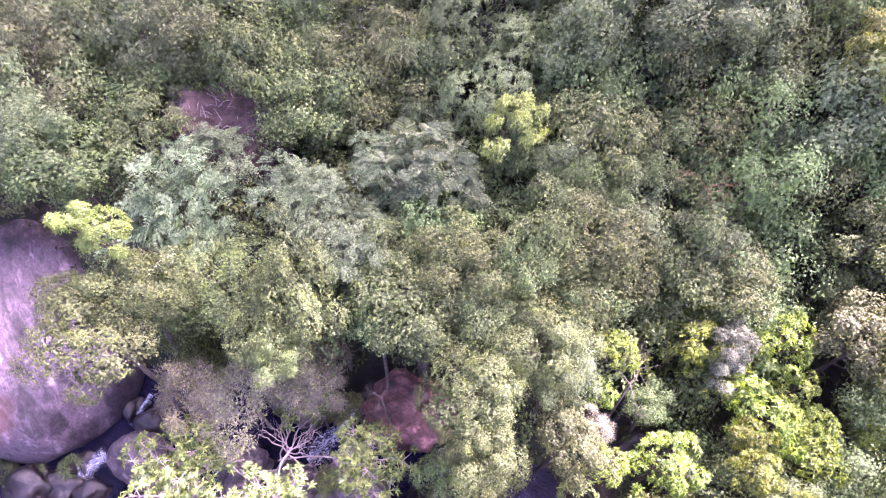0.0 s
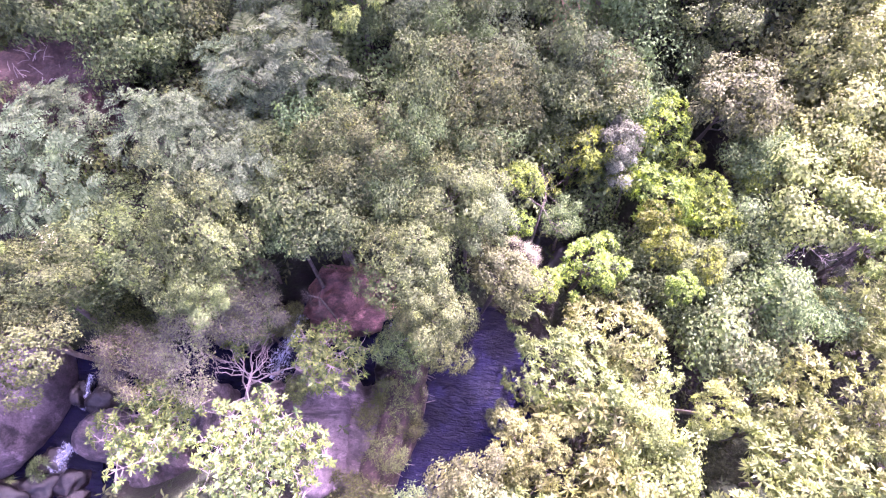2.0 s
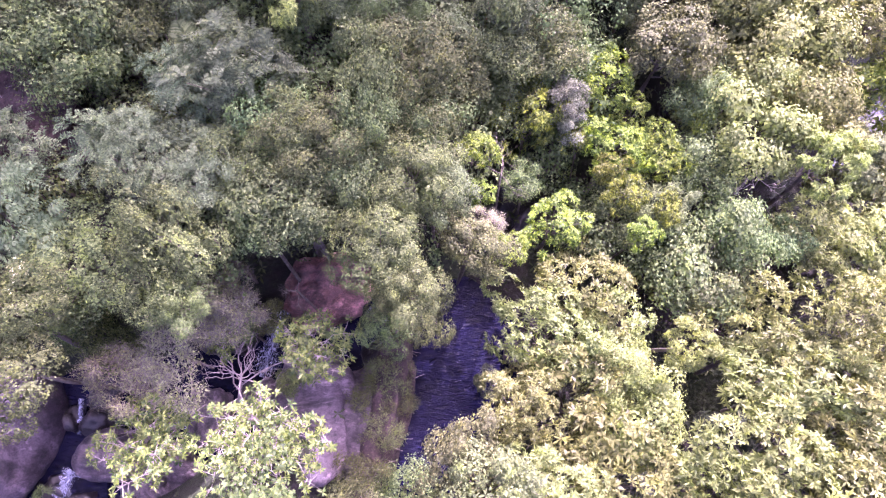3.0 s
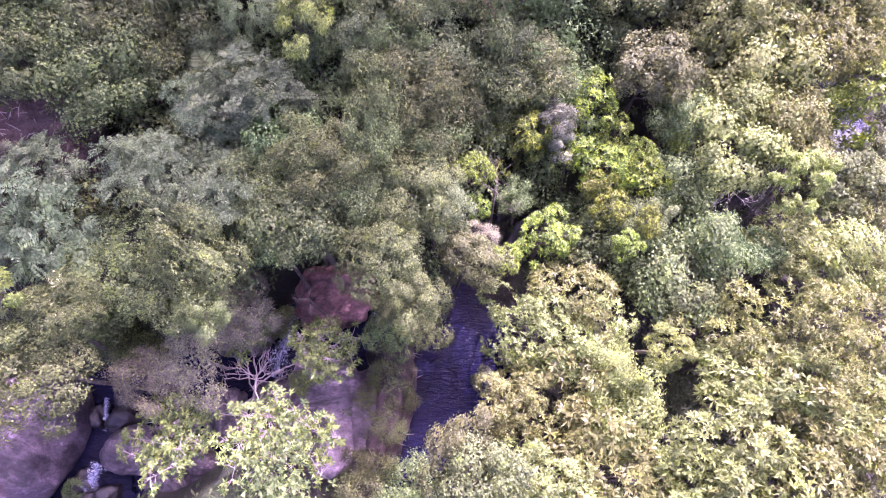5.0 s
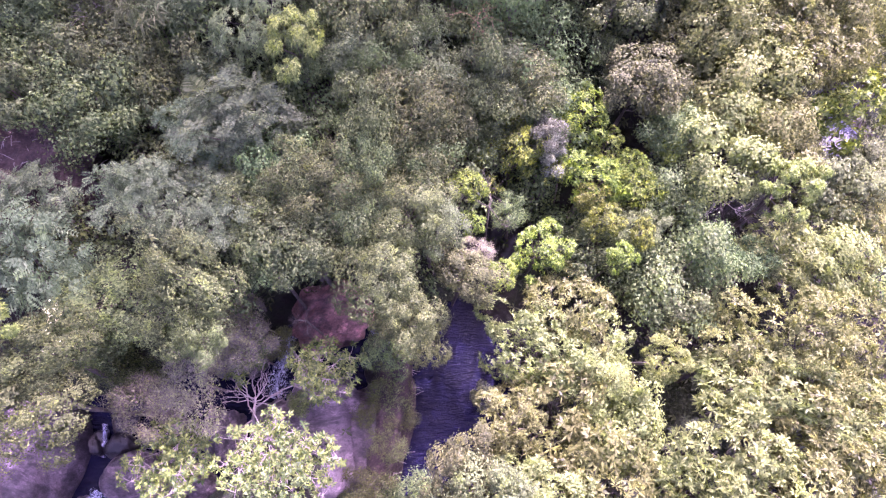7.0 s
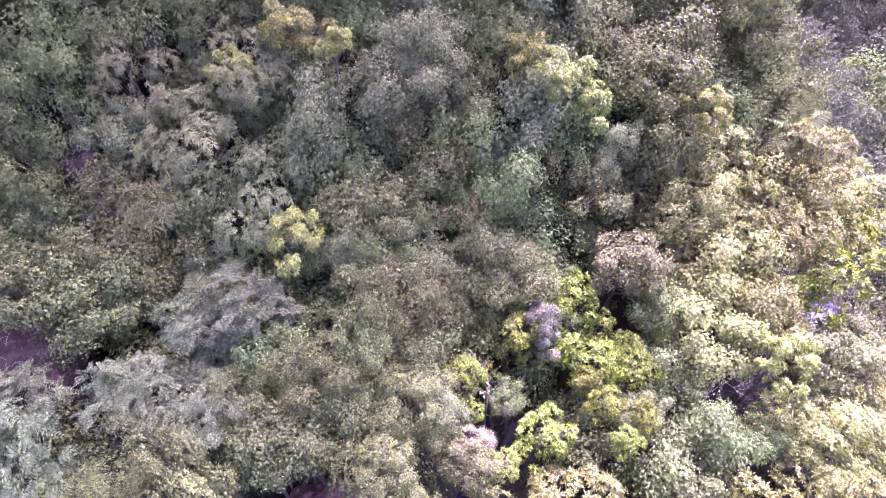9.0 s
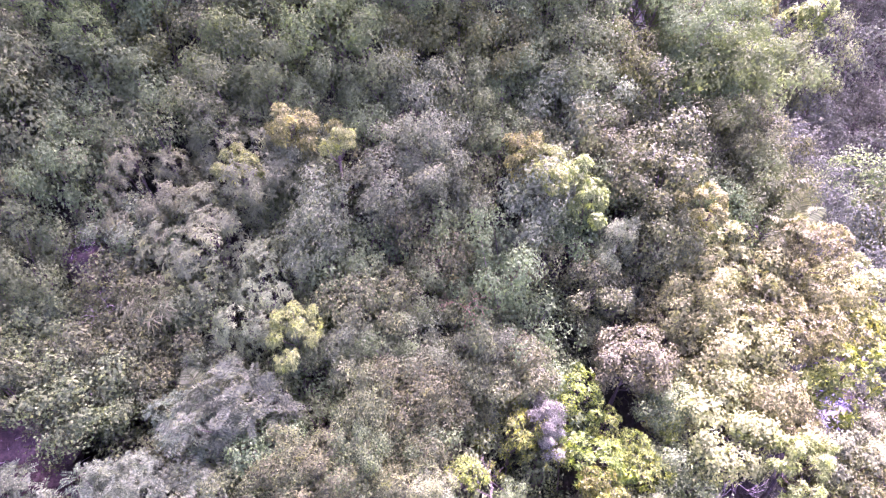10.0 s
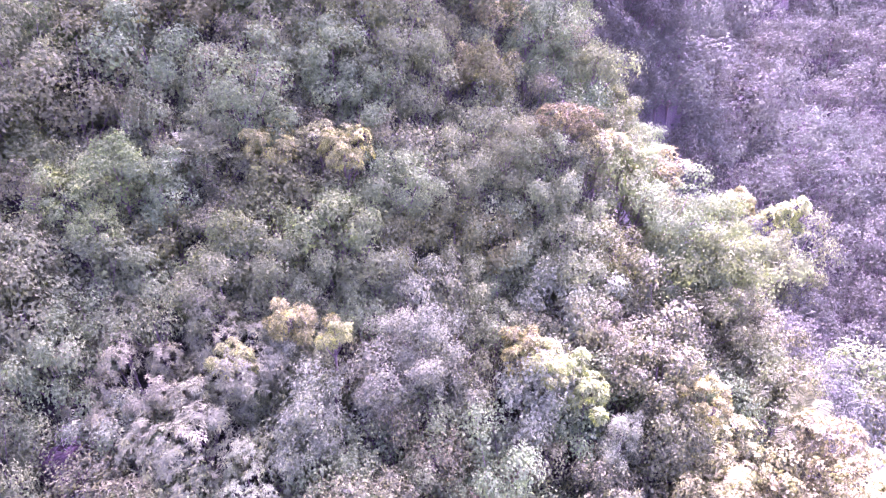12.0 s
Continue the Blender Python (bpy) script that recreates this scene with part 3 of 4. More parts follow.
def leaf_fine(length, width, count=5, low=-0.3, high=0.45, droop=0.2, core=True):
    """Small single leaves strewn round each twig end over a core of larger, older ones."""
    def made(rng, p, n):
        q = np.repeat(p, count, 0)
        q = q + rng.normal(scale=length * 0.8, size=q.shape)
        v = [blades(rng, q, np.repeat(n, count, 0), 1, length, width, low, high, droop)]
        if core:
            v.append(blades(rng, p[::7] * 0.7, n[::7], 4, 0.18, 0.11, -0.3, 0.3, 0.2))
        return np.concatenate(v), 1
    return made


def leaf_small(length, width, count=5, low=-0.22, high=0.25, droop=0.2):
    """Like leaf_fine, with three-cornered leaves, for crowns that stand farther off."""
    def made(rng, p, n):
        v = leaf_fine(length, width, count, low, high, droop, False)(rng, p, n)[0]
        core = blades(rng, p[::6] * 0.72, n[::6], 4, 0.22, 0.15, -0.3, 0.3, 0.2)
        return np.concatenate([v, core])[:, 1:], 1
    return made


def leaf_feather(length, pairs=7, count=2, leaflet=0.13, width=0.05):
    return lambda rng, p, n: (fronds(rng, p, n, count, length, leaflet, width, pairs, 0.0, 0.7), 1)


def leaf_dry(rng, p, n):
    q = np.repeat(p, 7, 0)
    q = q + rng.normal(scale=0.09, size=q.shape)
    return np.concatenate([blades(rng, p, n, 5, 0.36, 0.013, -0.4, 0.9, 0.1), blades(rng, q, np.repeat(n, 7, 0), 1, 0.085, 0.05, -0.3, 0.7, 0.2)]), 1


KINDS = {}


def grow(key, name, label, category, radius, leaf, material, bark=M_BARK, variants=3, **more):
    height = more.pop("height", 3.4)
    KINDS[key] = []
    for i in range(variants):
        ob = tree_kind(name, 100 + len(KINDS) * 10 + i, radius, height, leaf, material, bark, **more)
        tagged(ob, label, category, "forest of " + name.replace("_", " ") + "s")
        KINDS[key].append((ob, radius, height))


grow("olive", "olive_leaved_tree", "olive-yellow small-leaved tree with a dense rounded crown on the stream bank", "tree", 1.7, leaf_fine(0.078, 0.05, 4), M_OLIVE, clumps=24, twigs=100, size=0.36)
grow("green", "fresh_green_tree", "fresh green broad-leaved tree with a clumped crown in the shade", "tree", 1.3, leaf_fine(0.105, 0.062, 4), M_GREEN, clumps=18, twigs=62, size=0.38)
grow("grey", "grey_green_tree", "grey-green small-leaved tree, draped and dense, on the hillside", "tree", 1.5, leaf_small(0.165, 0.084, 5), M_GREY, variants=5, clumps=20, twigs=72, flat=1.15, size=0.36, low=-0.85)
grow("dull", "dull_green_tree", "dull green broad-leaved tree with an uneven crown in closed forest", "tree", 1.2, leaf_small(0.165, 0.084, 5), M_DULL, variants=4, clumps=16, twigs=64, flat=1.05, size=0.38, low=-0.7)
grow("greyfar", "grey_green_tree", "grey-green tree with a rounded crown high on the hillside", "tree", 1.5, leaf_small(0.155, 0.09, 7), M_GREYHAZE, variants=3, clumps=18, twigs=46, flat=1.15, size=0.36, low=-0.85)
grow("dullfar", "dull_green_tree", "dull green tree with an uneven crown high on the hillside", "tree", 1.2, leaf_small(0.15, 0.088, 7), M_DULLHAZE, variants=3, clumps=14, twigs=46, flat=1.05, size=0.38, low=-0.7)
grow("feather", "feather_leaved_tree", "silvery feather-leaved tree with pale fern-like foliage", "tree", 1.4, leaf_feather(0.62, 9, 2, 0.15, 0.058), M_FEATHER, clumps=16, twigs=11)
grow("silver", "silvery_green_tree", "large silvery green tree with a broad drooping crown on the slope", "tree", 1.8, leaf_plain(0.155, 0.043, 8, -0.25, 0.45, 0.3, 1), M_SILVER, variants=2, clumps=26, twigs=50, flat=0.95, size=0.34, low=-0.75)
grow("gold", "golden_leaved_tree", "slender tree with golden-yellow leaves among darker crowns, partly for sunlit tips", "tree", 0.9, leaf_plain(0.145, 0.042, 8, -0.1, 0.7, 0.25, 1), M_GOLD, clumps=14, twigs=38, flat=1.1)
grow("pale", "pale_sunlit_tree", "pale yellow-green sunlit tree with whorls of long glossy leaves", "tree", 1.6, leaf_plain(0.185, 0.056, 7, 0.0, 0.85, 0.15, 1), M_PALE, variants=4, clumps=22, twigs=33, flat=0.8, size=0.33)
grow("cream", "cream_green_tree", "cream-green small-leaved sunlit tree with a lumpy crown", "tree", 1.5, leaf_fine(0.11, 0.068, 4), M_CREAM, variants=3, clumps=20, twigs=84, size=0.37)
grow("rosette", "yellow_green_tree", "bright yellow-green tree with leaf rosettes at the branch tips", "tree", 1.1, leaf_plain(0.17, 0.052, 8, 0.0, 0.75, 0.1, 1), M_ROSETTE, clumps=15, twigs=30, flat=0.7)
grow("lime", "lime_green_tree", "lime-green small-leaved tree standing out on the hillside", "tree", 1.5, leaf_fine(0.10, 0.058, 4), M_LIME, variants=1, clumps=22, twigs=44)
grow("rose", "pinkish_brown_tree", "pinkish-brown small-leaved tree in young growth beside sunlit crowns", "tree", 1.2, leaf_fine(0.095, 0.06), M_ROSE, clumps=16, twigs=66)
grow("dry", "dry_mauve_shrub", "dry mauve-brown twiggy shrub with few leaves", "shrub", 1.1, leaf_dry, M_DRY, clumps=14, twigs=40, height=1.6, girth=0.05, size=0.45)
grow("sparse", "sparse_bank_shrub", "thin brownish-green twiggy shrub with few small leaves on the bank", "shrub", 0.9, leaf_dry, M_ROSE, variants=2, clumps=11, twigs=20, height=0.9, girth=0.03, size=0.5)
grow("drape", "vine_draped_tree", "grey vine curtain hanging over a small tree by the gully", "tree", 1.0, leaf_fine(0.09, 0.05), M_DRAPE, variants=1, clumps=18, twigs=60, flat=1.5, low=-0.9)
grow("lance", "lance_leaved_clump", "clump of long lance-shaped bamboo-like leaves on the slope", "shrub", 0.9, leaf_plain(0.5, 0.05, 7, 0.0, 0.9, 0.45), M_FERN, clumps=9, twigs=9, height=1.5, girth=0.03)
grow("far", "distant_forest_tree", "grey-green tree of the closed forest across the valley", "tree", 3.2, leaf_small(0.42, 0.27, 6), M_FAR, variants=4, clumps=26, twigs=17, flat=0.95, height=5, girth=0.15, size=0.34)
# Takes the darker leaves in place of shade on this slope.
grow("valley", "valley_tree", "green tree on the ground that falls to the valley, darkened for shade", "tree", 1.7, leaf_small(0.23, 0.14, 6), M_FAR, variants=3, clumps=18, twigs=26, flat=0.95, size=0.38)
grow("farolive", "distant_forest_tree", "olive-green tree of the closed forest across the valley", "tree", 3.2, leaf_small(0.42, 0.27, 6), M_FAR, variants=2, clumps=26, twigs=17, flat=0.95, height=5, girth=0.15, size=0.34)
grow("lowdull", "young_green_tree", "young dull green tree in the understorey of closed forest", "tree", 1.1, leaf_small(0.19, 0.10, 5), M_DULL, variants=2, clumps=12, twigs=22)
grow("lowgreen", "young_green_tree", "young fresh green tree in the understorey of closed forest", "tree", 1.1, leaf_small(0.19, 0.10, 5), M_GREEN, variants=2, clumps=12, twigs=22)
grow("lowgrey", "young_grey_tree", "young grey-green tree filling the hillside forest", "tree", 1.1, leaf_small(0.18, 0.098, 5), M_GREYHAZE, variants=3, clumps=12, twigs=26, size=0.42)
grow("lowpale", "young_green_tree", "young pale green tree among sunlit crowns", "tree", 1.1, leaf_plain(0.15, 0.055, 6, -0.1, 0.8, 0.2, 1), M_PALE, variants=2, clumps=12, twigs=24)

spots = {}


def plant(key, rows):
    spots.setdefault(key, []).extend(rows)


# crowns: x, y, height of the middle, radius
OLIVE = (
    (-8.6, 4.6, 3.6, 1.58), (-1.1, 3.7, 3.6, 0.71), (-7.2, 3.6, 3.7, 1.06), (-9.5, 1.7, 4.2, 1.31), (-9.6, 2.8, 4.6, 1.15), (-6.3, 4.8, 4.5, 1.14),
    (-10.9, 1.9, 4.0, 0.75), (-2.8, 7.2, 4.4, 1.28), (-0.8, 6.4, 4.3, 1.03), (-1.4, 4.7, 4.2, 1.07), (-0.7, 3.7, 3.7, 0.89),
    (-9.5, 9.4, 4.0, 0.99), (-3.9, 11.1, 4.5, 0.91), (-6.1, 3.3, 3.9, 0.73), (-0.8, 3.7, 1.6, 1.04), (-1.5, 3.4, 1.8, 0.70),
)
FEATHER = (
    (-10.9, 5.1, 4.0, 1.27), (-10.6, 7.0, 4.0, 0.96), (-7.3, 6.7, 3.6, 1.35), (-5.9, 6.3, 4.3, 0.82), (-5.2, 8.8, 4.6, 1.16),
    (-6.4, 8.9, 4.2, 0.82), (-7.9, 6.5, 4.8, 0.77),
    (-5.9, 9.0, 4.5, 0.45), (-7.8, 7.2, 4.4, 0.62), (-7.1, 9.2, 4.0, 0.56),
)
GREEN = (
    (-3.5, 5.5, 4.3, 1.04), (-14.0, 4.9, 4.4, 1.25), (-13.5, 6.4, 3.9, 1.14), (-3.8, 8.1, 3.9, 1.07), (-8.3, 10.5, 3.8, 1.17),
    (-11.2, 9.8, 4.7, 1.28), (-1.8, 6.5, 4.2, 0.85), (-0.7, 7.7, 3.8, 0.89), (-9.2, 10.9, 4.6, 1.26), (9.6, 5.7, 0.9, 0.63),
    (-3.3, 5.4, 4.0, 0.96), (-4.3, 5.0, 4.0, 0.65),
)
GREY_A = (
    (-16.5, 5.6, 4.2, 1.63), (-18.9, 8.8, 3.5, 2.09), (-16.1, 9.9, 4.4, 1.50), (-14.0, 9.9, 4.6, 1.21), (-17.6, 6.6, 4.7, 1.49),
    (-2.2, 10.8, 4.6, 0.96), (-0.4, 10.1, 3.5, 1.21), (-0.3, 11.7, 3.9, 1.01), (2.0, 10.9, 3.3, 1.02),
    (-6.2, 10.7, 3.8, 0.87), (0.0, 6.4, 3.8, 0.72), (-15.2, 5.0, 4.5, 1.05), (-17.1, 4.2, 4.1, 1.45), (-20.0, 6.1, 3.9, 1.85),
    (-8.7, 14.7, 5.7, 1.24), (-3.0, 14.3, 6.5, 1.29), (-0.9, 15.2, 6.9, 1.22), (1.1, 15.9, 5.5, 1.21), (0.4, 16.0, 7.5, 1.14),
    (-0.3, 17.9, 7.7, 1.22), (3.2, 15.2, 5.5, 1.58), (5.1, 19.1, 5.9, 1.69), (-3.8, 16.5, 7.5, 0.98), (6.3, 14.5, 4.8, 0.73),
)
GREY_B = (
    (2.5, 12.8, 4.5, 1.41), (-3.3, 11.6, 4.2, 1.11), (-0.2, 13.2, 4.4, 1.14), (-1.0, 10.7, 3.9, 1.00), (-10.8, 15.3, 7.1, 1.47),
    (-11.8, 17.2, 7.8, 1.99), (-11.9, 13.6, 5.3, 1.30), (-10.3, 18.7, 8.5, 1.57), (-8.4, 18.3, 8.3, 1.30), (-6.2, 17.6, 8.3, 1.32),
    (-4.4, 17.8, 8.9, 1.39), (-2.8, 18.8, 8.2, 1.25), (-1.0, 18.7, 8.4, 1.23), (2.0, 18.7, 7.4, 1.27), (4.4, 20.2, 7.0, 1.37),
    (6.2, 20.2, 7.2, 1.38), (10.9, 18.5, 5.8, 1.21), (12.9, 20.5, 6.0, 1.57), (29.3, 41.3, -7.5, 2.70), (10.5, 20.8, 6.4, 1.51),
    (-12.6, 18.9, 8.7, 1.41),
)
GOLD = (
    (-10.1, 3.3, 5.9, 0.65), (10.3, 7.6, 2.3, 0.83), (5.8, 2.7, 2.9, 0.59), (5.5, 15.4, 5.7, 0.98), (3.5, 16.2, 7.0, 0.74),
    (4.2, 15.3, 7.0, 0.72), (-3.3, 16.3, 8.3, 0.92), (9.1, 14.6, 5.8, 0.67), (-5.2, 14.9, 7.8, 0.60), (-2.4, 15.0, 8.6, 0.53),
    (-3.6, 10.5, 5.7, 0.73), (-2.0, 21.6, 11.5, 0.88), (29.9, 46.4, -6.1, 2.50), (27.2, 47.8, -4.6, 1.76), (-4.8, 21.8, 11.6, 0.95),
)
PALE_A = (
    (3.7, 4.3, 1.0, 1.37), (2.7, 2.9, 1.5, 1.30), (4.5, 3.1, 0.8, 1.11), (3.6, 1.1, 0.2, 2.10), (4.6, -0.8, 1.2, 1.85),
    (2.4, -0.9, 2.4, 1.39), (1.7, 0.9, 2.6, 0.90), (8.5, 2.7, 0.7, 1.47), (9.8, 1.8, 0.8, 1.78), (8.0, 0.1, 1.4, 1.76),
    (10.3, -0.0, 0.8, 1.80), (7.1, -1.0, 0.4, 1.53), (12.8, 3.1, 0.0, 1.55), (10.8, 3.7, 1.7, 1.20), (10.6, 6.0, 0.7, 1.37),
    (8.1, 12.5, 2.2, 1.29), (10.3, 12.8, 2.4, 1.56), (11.7, 1.0, 0.9, 1.45), (12.2, -0.3, 0.4, 1.70), (3.4, -2.3, 0.4, 1.82),
    (6.4, -2.7, 0.7, 1.87), (9.2, -2.5, 1.2, 2.11),
)
PALE_B = (
    (0.9, -2.1, 2.3, 1.31), (11.8, 11.7, 3.1, 1.21), (13.1, 6.9, 0.7, 1.25), (12.2, 8.4, 0.3, 1.15), (9.6, 14.9, 4.0, 1.34), (12.5, 14.8, 3.5, 1.08),
    (13.3, 14.1, 4.2, 1.18), (16.0, 14.2, 1.7, 1.58), (10.8, 13.7, 2.8, 1.27), (13.0, 12.5, 2.2, 1.31), (8.9, 14.0, 3.4, 1.00),
    (-3.2, 22.8, 11.8, 0.80), (2.8, 28.1, 12.9, 1.09), (6.3, 24.7, 11.5, 1.01), (7.8, 24.7, 10.3, 1.04), (10.7, 24.8, 9.2, 1.23),
    (4.2, 30.5, 14.7, 1.31),
)
CREAM = (
    (12.3, 5.7, 0.5, 1.32), (8.5, 11.0, 1.6, 1.69), (9.9, 11.3, 1.8, 1.63), (11.4, 13.5, 2.6, 1.38), (8.9, 12.9, 3.4, 1.27),
    (8.9, 8.7, 1.5, 1.54), (11.2, 9.7, 1.9, 1.30), (13.5, 13.4, 2.5, 1.32), (10.9, 10.6, 1.2, 1.13), (5.4, 0.9, 0.3, 1.41),
    (4.5, 2.0, 1.1, 0.91), (9.0, 1.4, 0.5, 1.01), (11.6, 1.7, 0.5, 1.06),
)
ROSE = (
    (0.5, 0.2, 3.3, 0.93), (0.55, 5.1, 2.8, 0.85), (0.9, -0.8, 3.7, 0.91), (6.1, 10.8, 2.9, 1.18), (12.9, 7.9, 0.8, 1.36), (7.6, 4.8, 0.4, 1.10),
    (6.5, 6.7, 1.4, 0.69), (14.4, 9.2, 0.0, 1.23), (-4.8, 3.6, 0.6, 0.42), (2.4, 13.9, 4.0, 0.80), (5.8, 12.2, 2.3, 0.74),
    (1.4, 2.1, -0.8, 0.40),
)
DULL_A = (
    (6.9, 4.9, 0.6, 1.47), (2.3, 7.3, 1.6, 0.5), (8.3, 6.1, 1.0, 1.01), (5.2, 6.7, 0.9, 0.98), (7.4, 8.1, 1.2, 1.02), (6.2, 6.1, 0.4, 0.90),
    (7.1, 9.6, 2.1, 0.81), (3.4, 10.6, 2.4, 0.97), (-0.4, 7.1, 3.5, 0.84), (-1.3, 5.5, 3.7, 0.81), (-2.4, 6.7, 4.2, 0.89),
    (-3.3, 7.2, 4.6, 0.81), (-4.7, 6.8, 4.1, 0.75), (-2.0, 7.8, 4.8, 0.73), (0.6, 9.5, 3.1, 0.99), (1.9, 10.3, 3.2, 0.93),
    (-0.8, 9.3, 4.5, 1.01),
    (-9.8, 3.0, 0.8, 0.86), (-8.9, 2.4, 0.8, 0.72),
)
DULL_B = (
    (-10.4, 3.5, 0.8, 0.87), (-1.3, -0.9, -0.6, 0.78), (-5.5, 3.3, 0.7, 0.50), (-4.0, 1.8, 0.8, 0.37), (-1.9, 11.6, 5.0, 1.15),
    (1.2, 11.8, 3.2, 1.15), (0.2, 10.2, 3.2, 1.10), (7.7, 14.9, 4.3, 1.18), (5.6, 13.4, 3.7, 1.03), (8.9, 18.9, 6.1, 1.52),
    (8.3, 16.3, 5.8, 1.30), (7.1, 17.7, 5.9, 1.11), (12.9, 18.9, 4.9, 1.41), (29.1, 31.1, -9.6, 2.43), (29.3, 28.2, -10.4, 2.84),
    (-10.8, 12.5, 4.5, 1.06), (-11.7, 11.4, 4.0, 1.27), (-8.2, 10.6, 4.6, 0.96), (-9.4, 9.7, 4.7, 1.14), (-1.8, 8.6, 4.9, 0.90),
    (2.5, 10.8, 3.4, 0.94), (-7.2, 10.1, 3.8, 1.05),
)
ROSETTE = (
    (5.36, 9.36, 1.9, 0.5), (5.95, 8.59, 1.9, 0.45), (4.4, 7.66, 1.9, 0.5), (5.07, 6.93, 1.9, 0.5), (6.13, 6.48, 1.9, 0.42), (5.31, 5.78, 1.9, 0.45), (3.9, 8.5, 1.9, 0.4), (1.03, 6.93, 1.9, 0.38), (7.25, 9.07, 1.9, 0.4),
    (3.05, 6.2, 1.4, 0.78), (4.8, 8.5, 1.6, 0.97), (5.8, 8.2, 1.5, 0.85), (4.6, 10.2, 2.3, 0.78),
    (0.7, 7.6, 3.1, 0.49), (13.1, 10.8, 2.0, 1.38), (2.5, 9.0, 2.0, 0.95), (14.3, 12.6, 1.8, 1.23),
    (1.7, 5.2, 2.1, 0.53),
)
SPARSE = (
    (-1.6, 2.0, -0.5, 0.6), (-2.2, -0.6, -0.5, 0.7), (-1.7, 0.7, -0.45, 0.55), (-2.5, -1.4, -0.5, 0.75), (-1.3, 1.4, -0.7, 0.45), (-2.3, 1.5, -0.3, 0.4),
)
DRAPE = (
    (3.35, 9.15, 2.5, 0.62), (3.6, 9.0, 2.1, 0.5),
)
DRY = (
    (1.1, 5.6, 2.2, 0.5), (-7.1, 2.5, 1.5, 1.02), (-5.7, 3.5, 1.6, 0.83), (-8.1, 1.7, 1.6, 0.85), (-5.4, 4.1, 1.7, 0.64),
    (-11.9, 7.9, 3.4, 0.42), (-13.5, 8.6, 3.4, 0.45),
)
LANCE = (
    (-12.1, -2.0, -1.4, 0.35), (-11.3, -1.4, -1.3, 0.28), (-12.9, -2.2, -1.4, 0.33), (-8.6, 13.0, 5.0, 0.81), (-6.3, 11.8, 4.1, 0.88),
    (-7.2, 11.1, 3.8, 0.69), (-7.6, 11.8, 5.4, 0.57), (-1.9, 8.4, 3.9, 0.60), (-8.0, 12.0, 5.7, 0.62), (-1.7, 7.9, 4.6, 0.41),
)
SILVER = (
    (-8.4, 16.1, 6.5, 1.90), (-5.7, 16.6, 6.9, 2.04), (-6.0, 14.3, 5.7, 1.97), (-4.5, 12.4, 5.2, 1.49),
)
LIME = (
    (-11.2, 20.7, 10.6, 1.52), (-10.1, 19.4, 10.2, 0.90),
)
GREYFAR_A = (
    (-12.5, 25.2, 11.9, 2.28), (-13.9, 25.4, 13.8, 1.91), (-9.8, 26.8, 13.8, 1.88), (-6.0, 23.8, 12.7, 1.65), (-7.0, 22.3, 10.9, 1.40),
    (-8.3, 21.0, 10.6, 1.36), (-5.5, 27.6, 13.6, 1.60), (-2.6, 25.6, 13.6, 1.71), (-0.4, 26.5, 13.8, 1.76), (0.9, 25.8, 11.6, 1.51),
    (-1.8, 24.9, 12.0, 1.46), (5.5, 30.2, 13.8, 1.60), (6.8, 29.4, 12.7, 1.45), (3.9, 23.6, 10.9, 1.43), (5.2, 23.0, 9.5, 1.67),
    (1.6, 22.1, 10.0, 1.36), (-0.1, 20.9, 10.6, 1.28), (6.8, 22.6, 8.4, 1.47), (10.3, 21.5, 8.4, 1.48), (3.3, 31.6, 16.0, 1.78),
    (-0.3, 31.7, 16.3, 1.77), (-3.7, 30.5, 16.5, 1.72),
)
GREYFAR_B = (
    (-7.2, 31.2, 16.4, 1.79), (-10.8, 32.1, 16.3, 1.89), (-13.8, 30.0, 16.6, 2.14), (-18.0, 30.8, 16.1, 2.31), (-17.9, 28.2, 13.6, 2.49),
    (-15.8, 22.6, 11.0, 2.13), (-14.2, 18.3, 8.9, 1.66),
)
DULLFAR = (
    (12.6, 19.5, 4.2, 1.25), (13.3, 18.3, 3.6, 1.2), (13.6, 17.2, 3.2, 1.1),
    (8.8, 24.2, 8.9, 1.44), (12.3, 22.3, 7.9, 1.32), (12.1, 20.0, 7.2, 1.37), (10.0, 21.1, 6.6, 1.62), (3.6, 21.0, 8.2, 1.36),
    (1.5, 20.6, 8.5, 1.32), (-0.6, 20.0, 8.7, 1.18), (-2.4, 19.5, 9.9, 1.43), (-4.5, 21.1, 9.8, 1.54), (-5.8, 19.5, 9.4, 1.28),
    (-8.2, 20.2, 9.1, 1.35), (7.6, 21.0, 7.5, 1.31), (-14.5, 24.2, 12.1, 1.63), (-14.1, 23.0, 10.8, 1.58), (-12.3, 28.4, 14.9, 1.74),
    (-15.3, 29.2, 15.0, 1.85), (-9.1, 29.3, 15.1, 1.72), (-6.4, 29.8, 15.0, 1.72), (-3.7, 29.8, 15.0, 1.69), (-1.0, 28.3, 15.2, 1.59),
    (3.6, 27.2, 12.8, 1.19), (-9.7, 21.3, 11.4, 1.16),
)


# ---- planting ----
rnd = random.Random(11)
for key, rows in (("olive", OLIVE), ("feather", FEATHER), ("green", GREEN), ("grey", GREY_A), ("greyfar", GREY_B), ("greyfar", GREYFAR_A), ("greyfar", GREYFAR_B), ("gold", GOLD), ("pale", PALE_A), ("pale", PALE_B),
                  ("rose", ROSE), ("dull", DULL_A), ("dull", DULL_B), ("dullfar", DULLFAR), ("rosette", ROSETTE), ("drape", DRAPE), ("dry", DRY), ("lance", LANCE), ("lime", LIME), ("cream", CREAM), ("silver", SILVER), ("sparse", SPARSE)):
    plant(key, rows)

